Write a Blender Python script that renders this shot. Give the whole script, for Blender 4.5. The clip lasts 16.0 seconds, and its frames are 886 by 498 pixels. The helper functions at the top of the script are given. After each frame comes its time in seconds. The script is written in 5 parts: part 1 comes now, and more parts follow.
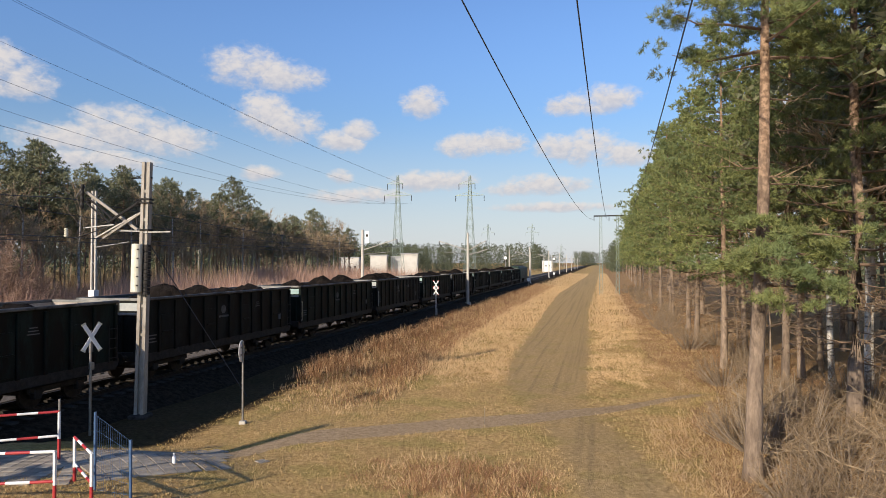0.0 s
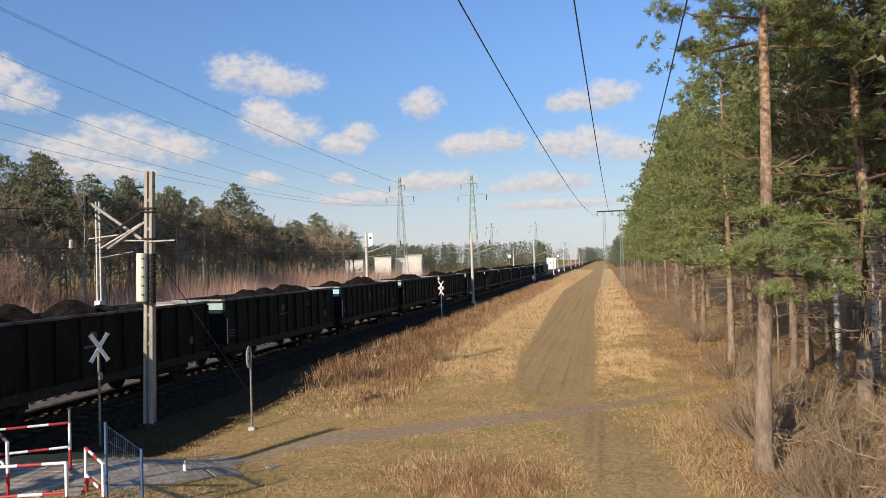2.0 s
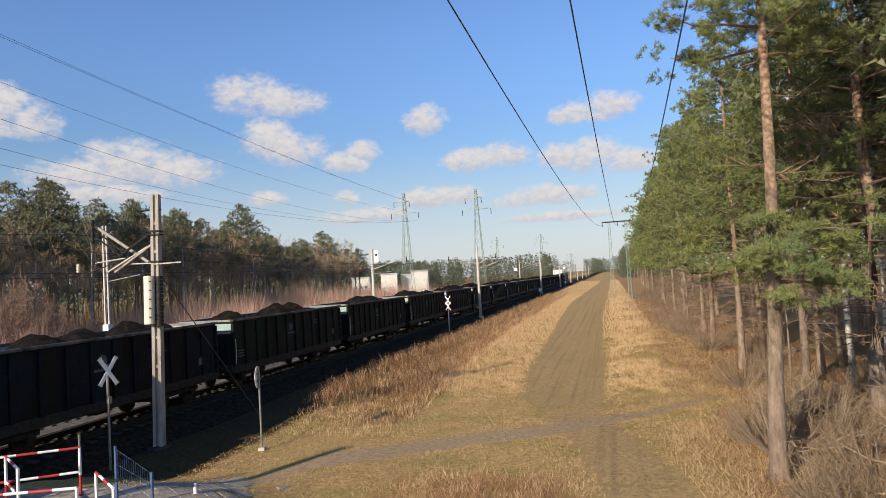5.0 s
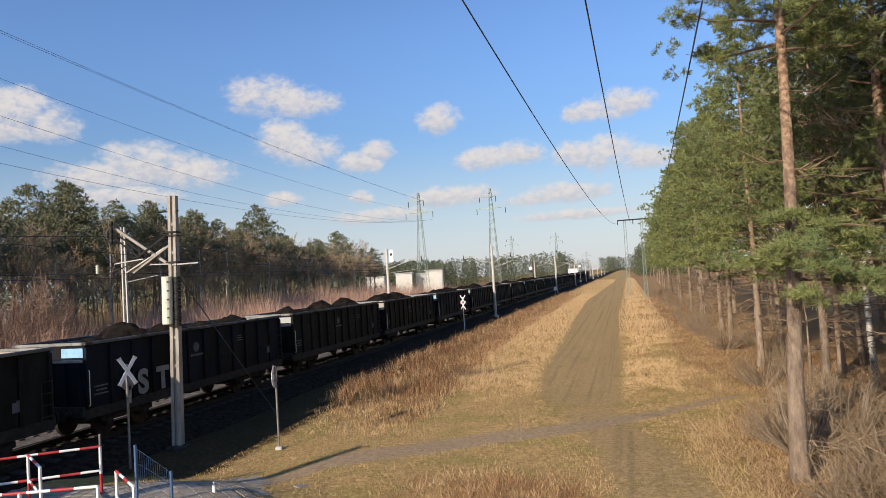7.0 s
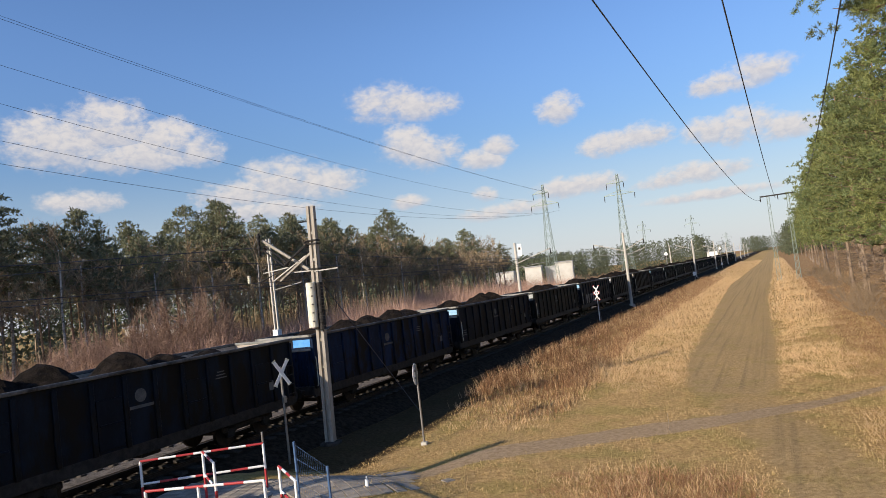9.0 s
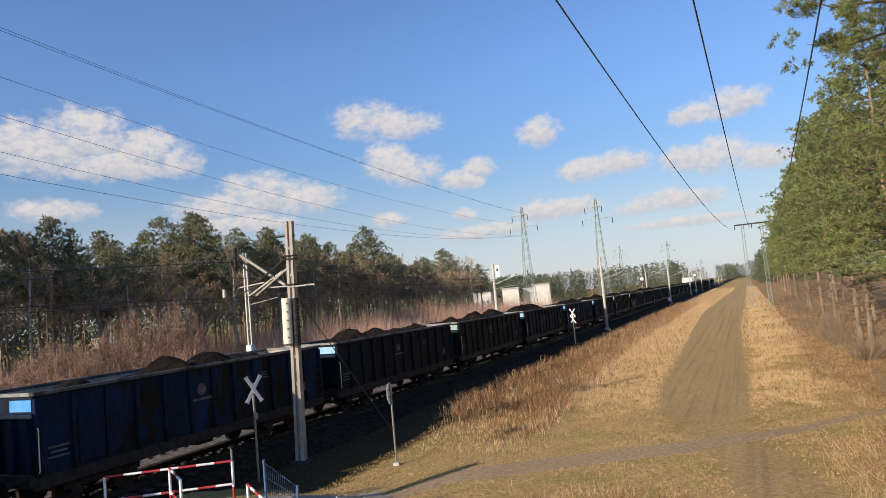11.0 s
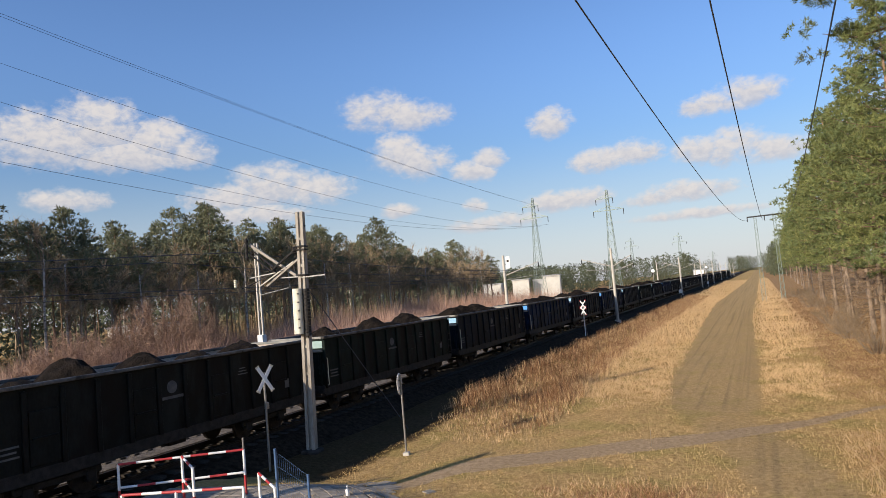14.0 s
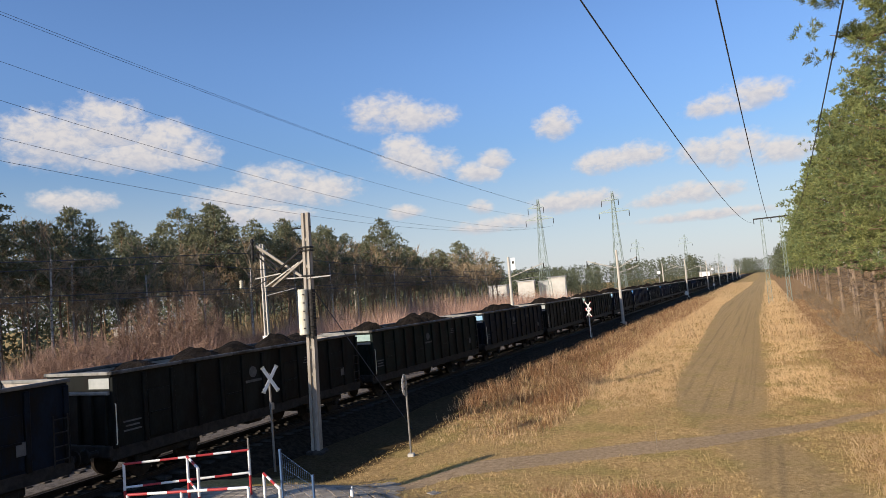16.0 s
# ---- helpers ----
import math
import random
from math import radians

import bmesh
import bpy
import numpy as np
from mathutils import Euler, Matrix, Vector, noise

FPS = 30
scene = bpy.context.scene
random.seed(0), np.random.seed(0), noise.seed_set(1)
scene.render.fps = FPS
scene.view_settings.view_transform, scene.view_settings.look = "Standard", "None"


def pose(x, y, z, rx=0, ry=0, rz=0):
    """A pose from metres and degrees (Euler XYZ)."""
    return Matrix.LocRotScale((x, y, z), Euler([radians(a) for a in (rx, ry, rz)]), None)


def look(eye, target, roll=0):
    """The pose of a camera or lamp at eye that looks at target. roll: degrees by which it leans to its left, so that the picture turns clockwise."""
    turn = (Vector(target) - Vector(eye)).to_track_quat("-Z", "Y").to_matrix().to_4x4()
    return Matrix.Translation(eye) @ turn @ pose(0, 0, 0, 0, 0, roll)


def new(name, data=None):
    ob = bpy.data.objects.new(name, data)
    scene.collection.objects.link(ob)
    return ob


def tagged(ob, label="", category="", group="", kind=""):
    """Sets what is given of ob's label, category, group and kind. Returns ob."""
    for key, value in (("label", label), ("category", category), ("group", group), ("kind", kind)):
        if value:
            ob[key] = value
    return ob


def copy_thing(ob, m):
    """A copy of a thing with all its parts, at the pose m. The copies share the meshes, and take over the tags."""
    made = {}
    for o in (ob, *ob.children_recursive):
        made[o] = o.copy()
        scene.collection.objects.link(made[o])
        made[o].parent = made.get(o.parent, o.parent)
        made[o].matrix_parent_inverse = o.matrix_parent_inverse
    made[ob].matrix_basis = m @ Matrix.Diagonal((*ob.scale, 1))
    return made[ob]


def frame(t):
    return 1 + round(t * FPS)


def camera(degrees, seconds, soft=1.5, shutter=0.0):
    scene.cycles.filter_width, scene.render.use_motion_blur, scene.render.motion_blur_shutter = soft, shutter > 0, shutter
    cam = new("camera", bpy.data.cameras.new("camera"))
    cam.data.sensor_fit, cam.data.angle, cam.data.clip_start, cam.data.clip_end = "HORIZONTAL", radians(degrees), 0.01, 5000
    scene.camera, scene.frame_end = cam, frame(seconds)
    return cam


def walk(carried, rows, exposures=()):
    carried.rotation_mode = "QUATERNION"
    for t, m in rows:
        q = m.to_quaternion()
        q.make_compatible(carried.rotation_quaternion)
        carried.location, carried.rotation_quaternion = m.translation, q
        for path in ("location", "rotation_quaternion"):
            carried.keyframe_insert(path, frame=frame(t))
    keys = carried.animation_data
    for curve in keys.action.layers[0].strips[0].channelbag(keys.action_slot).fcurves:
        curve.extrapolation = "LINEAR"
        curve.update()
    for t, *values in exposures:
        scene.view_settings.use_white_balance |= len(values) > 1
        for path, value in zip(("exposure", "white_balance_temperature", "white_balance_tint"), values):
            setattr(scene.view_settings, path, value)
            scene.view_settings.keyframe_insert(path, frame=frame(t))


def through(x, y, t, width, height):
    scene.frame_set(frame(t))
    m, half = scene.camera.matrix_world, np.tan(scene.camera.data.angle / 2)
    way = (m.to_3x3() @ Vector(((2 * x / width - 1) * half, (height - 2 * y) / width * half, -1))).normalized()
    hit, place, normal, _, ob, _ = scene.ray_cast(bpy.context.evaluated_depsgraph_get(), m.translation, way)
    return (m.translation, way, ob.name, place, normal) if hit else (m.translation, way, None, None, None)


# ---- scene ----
# ---- camera and its path ----
LENS = 67.02
cam = camera(LENS, 16.0, soft=0.8)
EYE = (0.0, 0.0, 5.4)
TURNS = [
    (0.0, 13.15, 1.15, -0.06),
    (0.5, 13.26, 1.13, -0.11),
    (1.0, 13.35, 1.06, -1.05),
    (1.5, 13.37, 0.99, -1.52),
    (2.0, 13.48, 1.18, -1.77),
    (2.5, 13.53, 1.26, -2.06),
    (3.0, 13.28, 1.50, -2.27),
    (3.5, 13.17, 1.93, -2.38),
    (4.0, 13.13, 2.48, -2.82),
    (6.5, 14.80, 2.40, -3.43),
    (7.0, 15.16, 2.49, -3.53),
    (7.5, 18.30, 2.48, -4.27),
    (8.0, 21.24, 2.57, -5.15),
    (8.5, 24.81, 2.82, -6.25),
    (8.7, 26.02, 2.87, -6.74),
    (10.8, 24.46, 4.48, -5.55),
    (11.0, 24.01, 4.49, -5.23),
    (11.5, 23.66, 4.34, -4.72),
    (12.0, 23.86, 4.11, -4.59),
    (12.5, 24.09, 3.83, -4.93),
    (13.0, 24.36, 3.76, -4.85),
    (13.5, 24.65, 3.74, -4.73),
    (14.0, 24.96, 3.81, -4.98),
    (14.5, 25.04, 3.74, -5.10),
    (15.0, 25.22, 3.71, -4.95),
    (15.5, 25.42, 3.67, -5.04),
    (16.0, 25.40, 3.95, -4.80),
]


def eye_at(t):
    """The hand that holds the camera moves a little as it turns."""
    k = min(1.0, max(0.0, (t - 6.5) / 2.0))
    return EYE[0] - 0.12 * k * k * (3 - 2 * k), EYE[1], EYE[2]


walk(cam, [(t, pose(*eye_at(t), 90 + p, 0, y) @ pose(0, 0, 0, 0, 0, r)) for t, y, p, r in TURNS])

# ---- sun, sky and exposure ----
SUN_SIDE, SUN_UP = 24.0, 21.5       # light travels this far to the right of the track's way, and falls this steeply
TO_SUN = Vector((-math.sin(radians(SUN_SIDE)) * math.cos(radians(SUN_UP)),
                 -math.cos(radians(SUN_SIDE)) * math.cos(radians(SUN_UP)), math.sin(radians(SUN_UP))))
sun = new("sun", bpy.data.lights.new("sun", "SUN"))
sun.data.energy, sun.data.angle, sun.data.color = 5.0, radians(0.6), (1.0, 0.87, 0.7)
sun.matrix_world = look((0, 0, 40), Vector((0, 0, 40)) - TO_SUN)
scene.view_settings.exposure = 0.3


class Net:
    """A short way to wire nodes."""

    def __init__(self, tree):
        self.t = tree

    def node(self, what, **kw):
        n = self.t.nodes.new(what)
        for k, v in kw.items():
            if k == "op":
                n.operation = v
            elif k == "blend":
                n.blend_type = v
            elif k == "kind":
                n.data_type = v
        return n

    def put(self, sock, v):
        if hasattr(v, "is_output"):
            self.t.links.new(v, sock)
        else:
            sock.default_value = v

    def math(self, op, a, b=None, c=None, clamp=False):
        n = self.node("ShaderNodeMath", op=op)
        n.use_clamp = clamp
        for i, v in enumerate((a, b, c)):
            if v is not None:
                self.put(n.inputs[i], v)
        return n.outputs[0]

    def mix(self, f, a, b, blend="MIX"):
        n = self.node("ShaderNodeMix", kind="RGBA", blend=blend)
        self.put(n.inputs[0], f)
        self.put(n.inputs[6], a if hasattr(a, "is_output") else (*a, 1))
        self.put(n.inputs[7], b if hasattr(b, "is_output") else (*b, 1))
        return n.outputs[2]

    def noise(self, vec, scale, detail=4, rough=0.55, dist=0.0):
        n = self.node("ShaderNodeTexNoise")
        self.put(n.inputs["Vector"], vec)
        for k, v in (("Scale", scale), ("Detail", detail), ("Roughness", rough), ("Distortion", dist)):
            n.inputs[k].default_value = v
        return n.outputs[0]

    def step(self, v, lo, hi):
        n = self.node("ShaderNodeMapRange")
        n.interpolation_type = "SMOOTHSTEP"
        self.put(n.inputs[0], v)
        n.inputs[1].default_value, n.inputs[2].default_value = lo, hi
        return n.outputs[0]


# Fair-weather clouds, each a few lumps: azimuth from the track's way, elevation, half width, half height (degrees)
CLOUDS = [(-29.6, 15.6, 2.9, 1.5), (-26.6, 15.1, 3.2, 1.1), (-28.1, 11.9, 2.4, 1.6), (-26.2, 11.2, 2.7, 1.4), (-21.9, 10.1, 1.9, 0.9), (-20.4, 11.0, 1.5, 0.8),
          (-14.8, 13.3, 1.9, 1.1), (-1.6, 12.9, 2.7, 0.9), (0.6, 13.3, 2.6, 1.0), (-11.0, 9.8, 2.3, 1.0), (-8.4, 10.0, 2.2, 1.0), (-3.2, 9.5, 2.0, 1.1), (-0.8, 9.3, 2.6, 1.3), (2.4, 8.7, 2.6, 1.0),
          (-4.4, 6.5, 3.6, 0.8), (-7.0, 6.2, 2.4, 0.6), (-15.0, 6.8, 2.9, 0.8), (-12.6, 6.9, 2.2, 0.8), (-21.6, 5.5, 2.4, 0.6), (-18.6, 5.7, 2.2, 0.6), (-42.3, 9.1, 3.4, 1.2), (-38.6, 10.0, 3.6, 1.6),
          (-35.2, 9.4, 2.8, 1.2), (-41.0, 7.8, 4.6, 0.8), (-45.2, 12.9, 1.9, 1.4), (-47.6, 13.5, 2.6, 1.6), (-51.8, 14.6, 3.4, 2.0), (-55.0, 13.6, 4.2, 2.1), (-50.0, 12.6, 4.6, 1.2),
          (-28.3, 7.3, 1.5, 0.6), (-22.0, 7.2, 1.0, 0.6), (-54.2, 9.3, 2.8, 0.8), (-4.0, 4.6, 5.0, 0.4), (16.0, 11.0, 6.0, 1.8), (32.0, 14.0, 8.0, 2.6)]


def make_world():
    world = bpy.data.worlds.new("sky")
    scene.world = world
    world.use_nodes = True
    t = world.node_tree
    t.nodes.clear()
    n = Net(t)
    sky = n.node("ShaderNodeTexSky")
    sky.sky_type, sky.sun_disc = "NISHITA", False
    sky.sun_elevation, sky.sun_rotation = radians(SUN_UP), radians(180 + SUN_SIDE)
    sky.air_density, sky.dust_density, sky.ozone_density = 1.0, 0.5, 3.0
    way = n.node("ShaderNodeTexCoord").outputs["Generated"]
    sep = n.node("ShaderNodeSeparateXYZ")
    n.put(sep.inputs[0], way)
    az = n.math("MULTIPLY", n.math("ARCTAN2", sep.outputs[0], sep.outputs[1]), 57.2958)
    el = n.math("MULTIPLY", n.math("ARCSINE", sep.outputs[2]), 57.2958)
    comb = n.node("ShaderNodeCombineXYZ")
    n.put(comb.inputs[0], az)
    n.put(comb.inputs[1], n.math("MULTIPLY", el, 1.5))
    big = n.noise(comb.outputs[0], 0.42, 6, 0.55, 0.25)
    fine = n.noise(comb.outputs[0], 1.3, 5, 0.6, 0.3)
    dens, top = None, None
    for a, e, w, h in CLOUDS:
        u = n.math("DIVIDE", n.math("SUBTRACT", az, a), 1.14 * w)
        v = n.math("DIVIDE", n.math("SUBTRACT", el, e), 1.32 * h)
        low = n.math("MULTIPLY", n.math("MINIMUM", v, 0.0), 0.75)      # flatter bases
        d = n.math("ADD", n.math("MULTIPLY", u, u), n.math("ADD", n.math("MULTIPLY", v, v), n.math("MULTIPLY", low, low)))
        m = n.math("SUBTRACT", 1.0, d)
        lit = n.math("ADD", n.math("MULTIPLY", v, 0.42), 0.55)
        if dens is None:
            dens, top = m, lit
        else:
            more = n.math("GREATER_THAN", m, dens)
            top = n.math("ADD", n.math("MULTIPLY", more, lit), n.math("MULTIPLY", n.math("SUBTRACT", 1.0, more), top))
            dens = n.math("MAXIMUM", dens, m)
    ragged = n.math("ADD", n.math("MULTIPLY", n.math("SUBTRACT", big, 0.5), 2.2), n.math("MULTIPLY", n.math("SUBTRACT", fine, 0.5), 1.3))
    dens = n.math("MAXIMUM", dens, -1.2)
    mask = n.step(n.math("ADD", dens, ragged), -0.25, 1.0)
    mask = n.math("MULTIPLY", mask, n.math("MULTIPLY_ADD", n.step(top, 0.0, 0.6), 0.3, 0.62))
    shade = n.step(n.math("ADD", top, n.math("MULTIPLY", n.math("SUBTRACT", fine, 0.5), 1.2)), 0.0, 0.95)
    white = n.mix(shade, (5.0, 5.05, 5.7), (7.6, 7.1, 6.8))
    veil = n.math("MULTIPLY", n.step(el, 13.0, 0.0), 0.66)
    vivid = n.node("ShaderNodeHueSaturation")
    vivid.inputs["Saturation"].default_value = 1.06
    n.put(vivid.inputs["Color"], n.mix(n.step(el, 2.0, 22.0), sky.outputs[0], n.mix(1.0, sky.outputs[0], (1.56, 1.58, 1.8), "MULTIPLY")))
    base = n.mix(veil, vivid.outputs[0], (6.7, 6.9, 7.9))
    col = n.mix(mask, base, white)
    bg = n.node("ShaderNodeBackground")
    bg.inputs[1].default_value = 0.084
    n.put(bg.inputs[0], col)
    out = n.node("ShaderNodeOutputWorld")
    t.links.new(bg.outputs[0], out.inputs[0])


make_world()


# ---- materials ----
def material(name, a, b, scale=3.0, rough=0.8, metal=0.0, grain=40.0, bump=0.3, stain=None, stain_at=0.6, stain_scale=0.8, stretch=(1, 1, 1),
             vary=0.0, depth=0.01):
    m = bpy.data.materials.new(name)
    m.use_nodes = True
    n = Net(m.node_tree)
    p = m.node_tree.nodes["Principled BSDF"]
    co = n.node("ShaderNodeTexCoord").outputs["Object"]
    mp = n.node("ShaderNodeMapping")
    mp.inputs["Scale"].default_value = stretch
    n.put(mp.inputs[0], co)
    co = mp.outputs[0]
    big = n.noise(co, scale, 5, 0.6)
    small = n.noise(co, grain, 4, 0.65)
    f = n.step(n.math("ADD", n.math("MULTIPLY", big, 0.65), n.math("MULTIPLY", small, 0.35)), 0.33, 0.67)
    col = n.mix(f, a, b)
    if stain:
        s = n.step(n.noise(co, stain_scale, 6, 0.7, 0.3), stain_at - 0.06, stain_at + 0.1)
        col = n.mix(s, col, stain)
    if vary:
        rnd = n.node("ShaderNodeObjectInfo").outputs["Random"]
        h = n.node("ShaderNodeHueSaturation")
        n.put(h.inputs["Value"], n.math("ADD", n.math("MULTIPLY", rnd, 2 * vary), 1 - vary))
        n.put(h.inputs["Color"], col)
        col = h.outputs[0]
    n.put(p.inputs["Base Color"], col)
    n.put(p.inputs["Roughness"], n.math("ADD", n.math("MULTIPLY", small, 0.2), rough - 0.1, clamp=True))
    p.inputs["Metallic"].default_value = metal
    p.inputs["Specular IOR Level"].default_value = 0.3
    bm = n.node("ShaderNodeBump")
    bm.inputs["Strength"].default_value, bm.inputs["Distance"].default_value = bump, depth
    n.put(bm.inputs["Height"], small)
    n.put(p.inputs["Normal"], bm.outputs[0])
    return m


def leaf_material(name, a, b, c, rough=0.6, through=0.12):
    """Leaves, needles and stalks: each island takes its own shade."""
    m = bpy.data.materials.new(name)
    m.use_nodes = True
    n = Net(m.node_tree)
    p = m.node_tree.nodes["Principled BSDF"]
    isl = n.node("ShaderNodeNewGeometry").outputs["Random Per Island"]
    co = n.node("ShaderNodeTexCoord").outputs["Object"]
    rnd = n.node("ShaderNodeObjectInfo").outputs["Random"]
    col = n.mix(isl, a, b)
    col = n.mix(n.step(n.noise(co, 0.6, 3), 0.42, 0.66), col, c)
    h = n.node("ShaderNodeHueSaturation")
    n.put(h.inputs["Value"], n.math("ADD", n.math("MULTIPLY", rnd, 0.4), 0.8))
    n.put(h.inputs["Color"], col)
    n.put(p.inputs["Base Color"], h.outputs[0])
    p.inputs["Roughness"].default_value = rough
    p.inputs["Specular IOR Level"].default_value = 0.2
    if through:
        tr = n.node("ShaderNodeBsdfTranslucent")
        n.put(tr.inputs[0], h.outputs[0])
        mx = n.node("ShaderNodeMixShader")
        mx.inputs[0].default_value = through
        m.node_tree.links.new(p.outputs[0], mx.inputs[1])
        m.node_tree.links.new(tr.outputs[0], mx.inputs[2])
        m.node_tree.links.new(mx.outputs[0], m.node_tree.nodes["Material Output"].inputs[0])
    return m


def ground_material():
    """Dry mossy grass, worn earth track, grey gravel path and litter under the wood, by the zones of the plan; train
    shade painted in by the line.
    """
    m = bpy.data.materials.new("ground_mix")
    m.use_nodes = True
    n = Net(m.node_tree)
    p = m.node_tree.nodes["Principled BSDF"]
    co = n.node("ShaderNodeTexCoord").outputs["Object"]
    at = n.node("ShaderNodeVertexColor")
    at.layer_name = "zone"
    sep = n.node("ShaderNodeSeparateColor")
    n.put(sep.inputs[0], at.outputs[0])
    edge = n.math("MULTIPLY", n.math("SUBTRACT", n.noise(co, 1.7, 6, 0.7), 0.5), 0.9)
    clods = n.noise(co, 7.0, 6, 0.7)
    fine = n.noise(co, 38.0, 5, 0.75)
    patch = n.noise(co, 0.45, 5, 0.6)
    f2 = n.step(n.math("ADD", n.math("MULTIPLY", clods, 0.5), n.math("MULTIPLY", fine, 0.5)), 0.36, 0.64)
    grass = n.mix(f2, (0.27, 0.165, 0.065), (0.66, 0.445, 0.2))
    moss = n.mix(f2, (0.22, 0.155, 0.05), (0.52, 0.385, 0.15))
    grass = n.mix(n.step(patch, 0.46, 0.62), grass, moss)
    soil = n.mix(f2, (0.29, 0.19, 0.085), (0.57, 0.395, 0.195))
    soil = n.mix(n.math("MULTIPLY", n.step(n.noise(co, 0.9, 5, 0.65), 0.48, 0.64), 0.55), soil, grass)
    gravel = n.mix(f2, (0.27, 0.185, 0.105), (0.54, 0.39, 0.24))
    litter = n.mix(f2, (0.19, 0.105, 0.048), (0.5, 0.31, 0.155))

    def zone(s, a, b):
        return n.step(n.math("ADD", s, edge), a, b)
    col = n.mix(n.math("MULTIPLY", zone(sep.outputs[2], 0.35, 0.65), 0.9), grass, litter)
    col = n.mix(n.math("MULTIPLY", zone(sep.outputs[0], 0.3, 0.7), 0.92), col, soil)
    lines = n.node("ShaderNodeMapping")
    lines.inputs["Scale"].default_value = (3.2, 0.02, 1.0)
    n.put(lines.inputs[0], co)
    ruts = n.math("MULTIPLY", n.step(n.noise(lines.outputs[0], 1.0, 3, 0.5), 0.5, 0.66), n.math("MULTIPLY", zone(sep.outputs[0], 0.5, 0.9), 0.3))
    col = n.mix(ruts, col, (0.14, 0.11, 0.07))
    col = n.mix(zone(sep.outputs[1], 0.35, 0.65), col, gravel)
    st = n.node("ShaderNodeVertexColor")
    st.layer_name = "shade_strip"
    # near-black tone that paints the train's shade into the ground colour
    painted_shade = n.mix(f2, (0.014, 0.010, 0.006), (0.05, 0.036, 0.022))
    col = n.mix(n.math("MULTIPLY", zone(st.outputs[0], 0.3, 0.7), 0.9), col, painted_shade)
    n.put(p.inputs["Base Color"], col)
    p.inputs["Roughness"].default_value = 0.95
    p.inputs["Specular IOR Level"].default_value = 0.03
    b = n.node("ShaderNodeBump")
    b.inputs["Strength"].default_value, b.inputs["Distance"].default_value = 0.9, 0.06
    n.put(b.inputs["Height"], n.math("ADD", clods, n.math("MULTIPLY", fine, 0.5)))
    n.put(p.inputs["Normal"], b.outputs[0])
    return m


GROUND = ground_material()
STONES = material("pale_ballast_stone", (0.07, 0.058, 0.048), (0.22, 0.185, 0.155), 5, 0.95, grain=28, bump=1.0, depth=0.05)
# same stone for the near bed, with the train's shade in its colour
SHADED_BALLAST = material("shaded_ballast_stone", (0.013, 0.010, 0.007), (0.055, 0.042, 0.03), 5, 0.95, grain=28, bump=1.0, depth=0.05)
STEEL = material("rail_steel", (0.025, 0.019, 0.016), (0.06, 0.046, 0.036), 6, 0.6, 0.6, bump=0.2)
CONCRETE = material("concrete", (0.4, 0.37, 0.32), (0.58, 0.54, 0.47), 2.0, 0.9, grain=30, bump=0.4, stain=(0.2, 0.18, 0.15), stain_at=0.62, stretch=(1, 1, 0.3))
WOODISH = material("weathered_concrete", (0.25, 0.22, 0.18), (0.44, 0.4, 0.34), 2.0, 0.9, grain=30, bump=0.5, stain=(0.13, 0.11, 0.09), stain_at=0.6, stretch=(1, 1, 0.25))
ZINC = material("galvanised_steel", (0.2, 0.19, 0.175), (0.33, 0.32, 0.3), 4, 0.5, 0.6, bump=0.1)
DARKSTEEL = material("dark_steel", (0.014, 0.0135, 0.013), (0.042, 0.037, 0.034), 5, 0.65, 0.3)
WHITE = material("white_paint", (0.72, 0.72, 0.7), (0.84, 0.84, 0.82), 3, 0.5, bump=0.1, stain=(0.5, 0.46, 0.4), stain_at=0.68, stain_scale=3)
RED = material("red_paint", (0.36, 0.03, 0.035), (0.47, 0.05, 0.05), 3, 0.5, bump=0.1, stain=(0.25, 0.05, 0.04), stain_at=0.66, stain_scale=4)
YELLOWED = material("faded_paint", (0.6, 0.56, 0.42), (0.75, 0.72, 0.6), 4, 0.6)
BLUEPAINT = material("blue_paint", (0.05, 0.1, 0.2), (0.09, 0.16, 0.28), 4, 0.5)
LATTICE = material("pylon_steel", (0.2, 0.25, 0.22), (0.3, 0.36, 0.32), 1.0, 0.6, 0.3)
CABLE = material("cable", (0.05, 0.055, 0.07), (0.09, 0.095, 0.11), 1.0, 0.6, 0.3)
COAL = material("coal", (0.005, 0.0045, 0.004), (0.026, 0.02, 0.016), 3.5, 0.75, grain=22, bump=1.0, depth=0.06)
BARK = material("pine_bark", (0.15, 0.11, 0.08), (0.34, 0.255, 0.185), 3.0, 0.95, grain=14, bump=1.0, depth=0.04, stretch=(1, 1, 0.35), stain=(0.06, 0.042, 0.03), stain_at=0.55, stain_scale=1.6, vary=0.2)


def reddening(m, low, high):
    """Bark that turns from grey-brown plates into thin orange flakes up the trunk."""
    n = Net(m.node_tree)
    p = m.node_tree.nodes["Principled BSDF"]
    gen = n.node("ShaderNodeTexCoord")
    sep = n.node("ShaderNodeSeparateXYZ")
    n.put(sep.inputs[0], gen.outputs["Generated"])
    up = n.math("ADD", sep.outputs[2], n.math("MULTIPLY", n.math("SUBTRACT", n.noise(gen.outputs["Object"], 1.4, 4), 0.5), 0.35))
    flakes = n.mix(n.step(n.noise(gen.outputs["Object"], 9.0, 4), 0.4, 0.62), low, high)
    old = p.inputs["Base Color"].links[0].from_socket
    n.put(p.inputs["Base Color"], n.mix(n.math("MULTIPLY", n.step(up, 0.22, 0.5), 0.8), old, flakes))


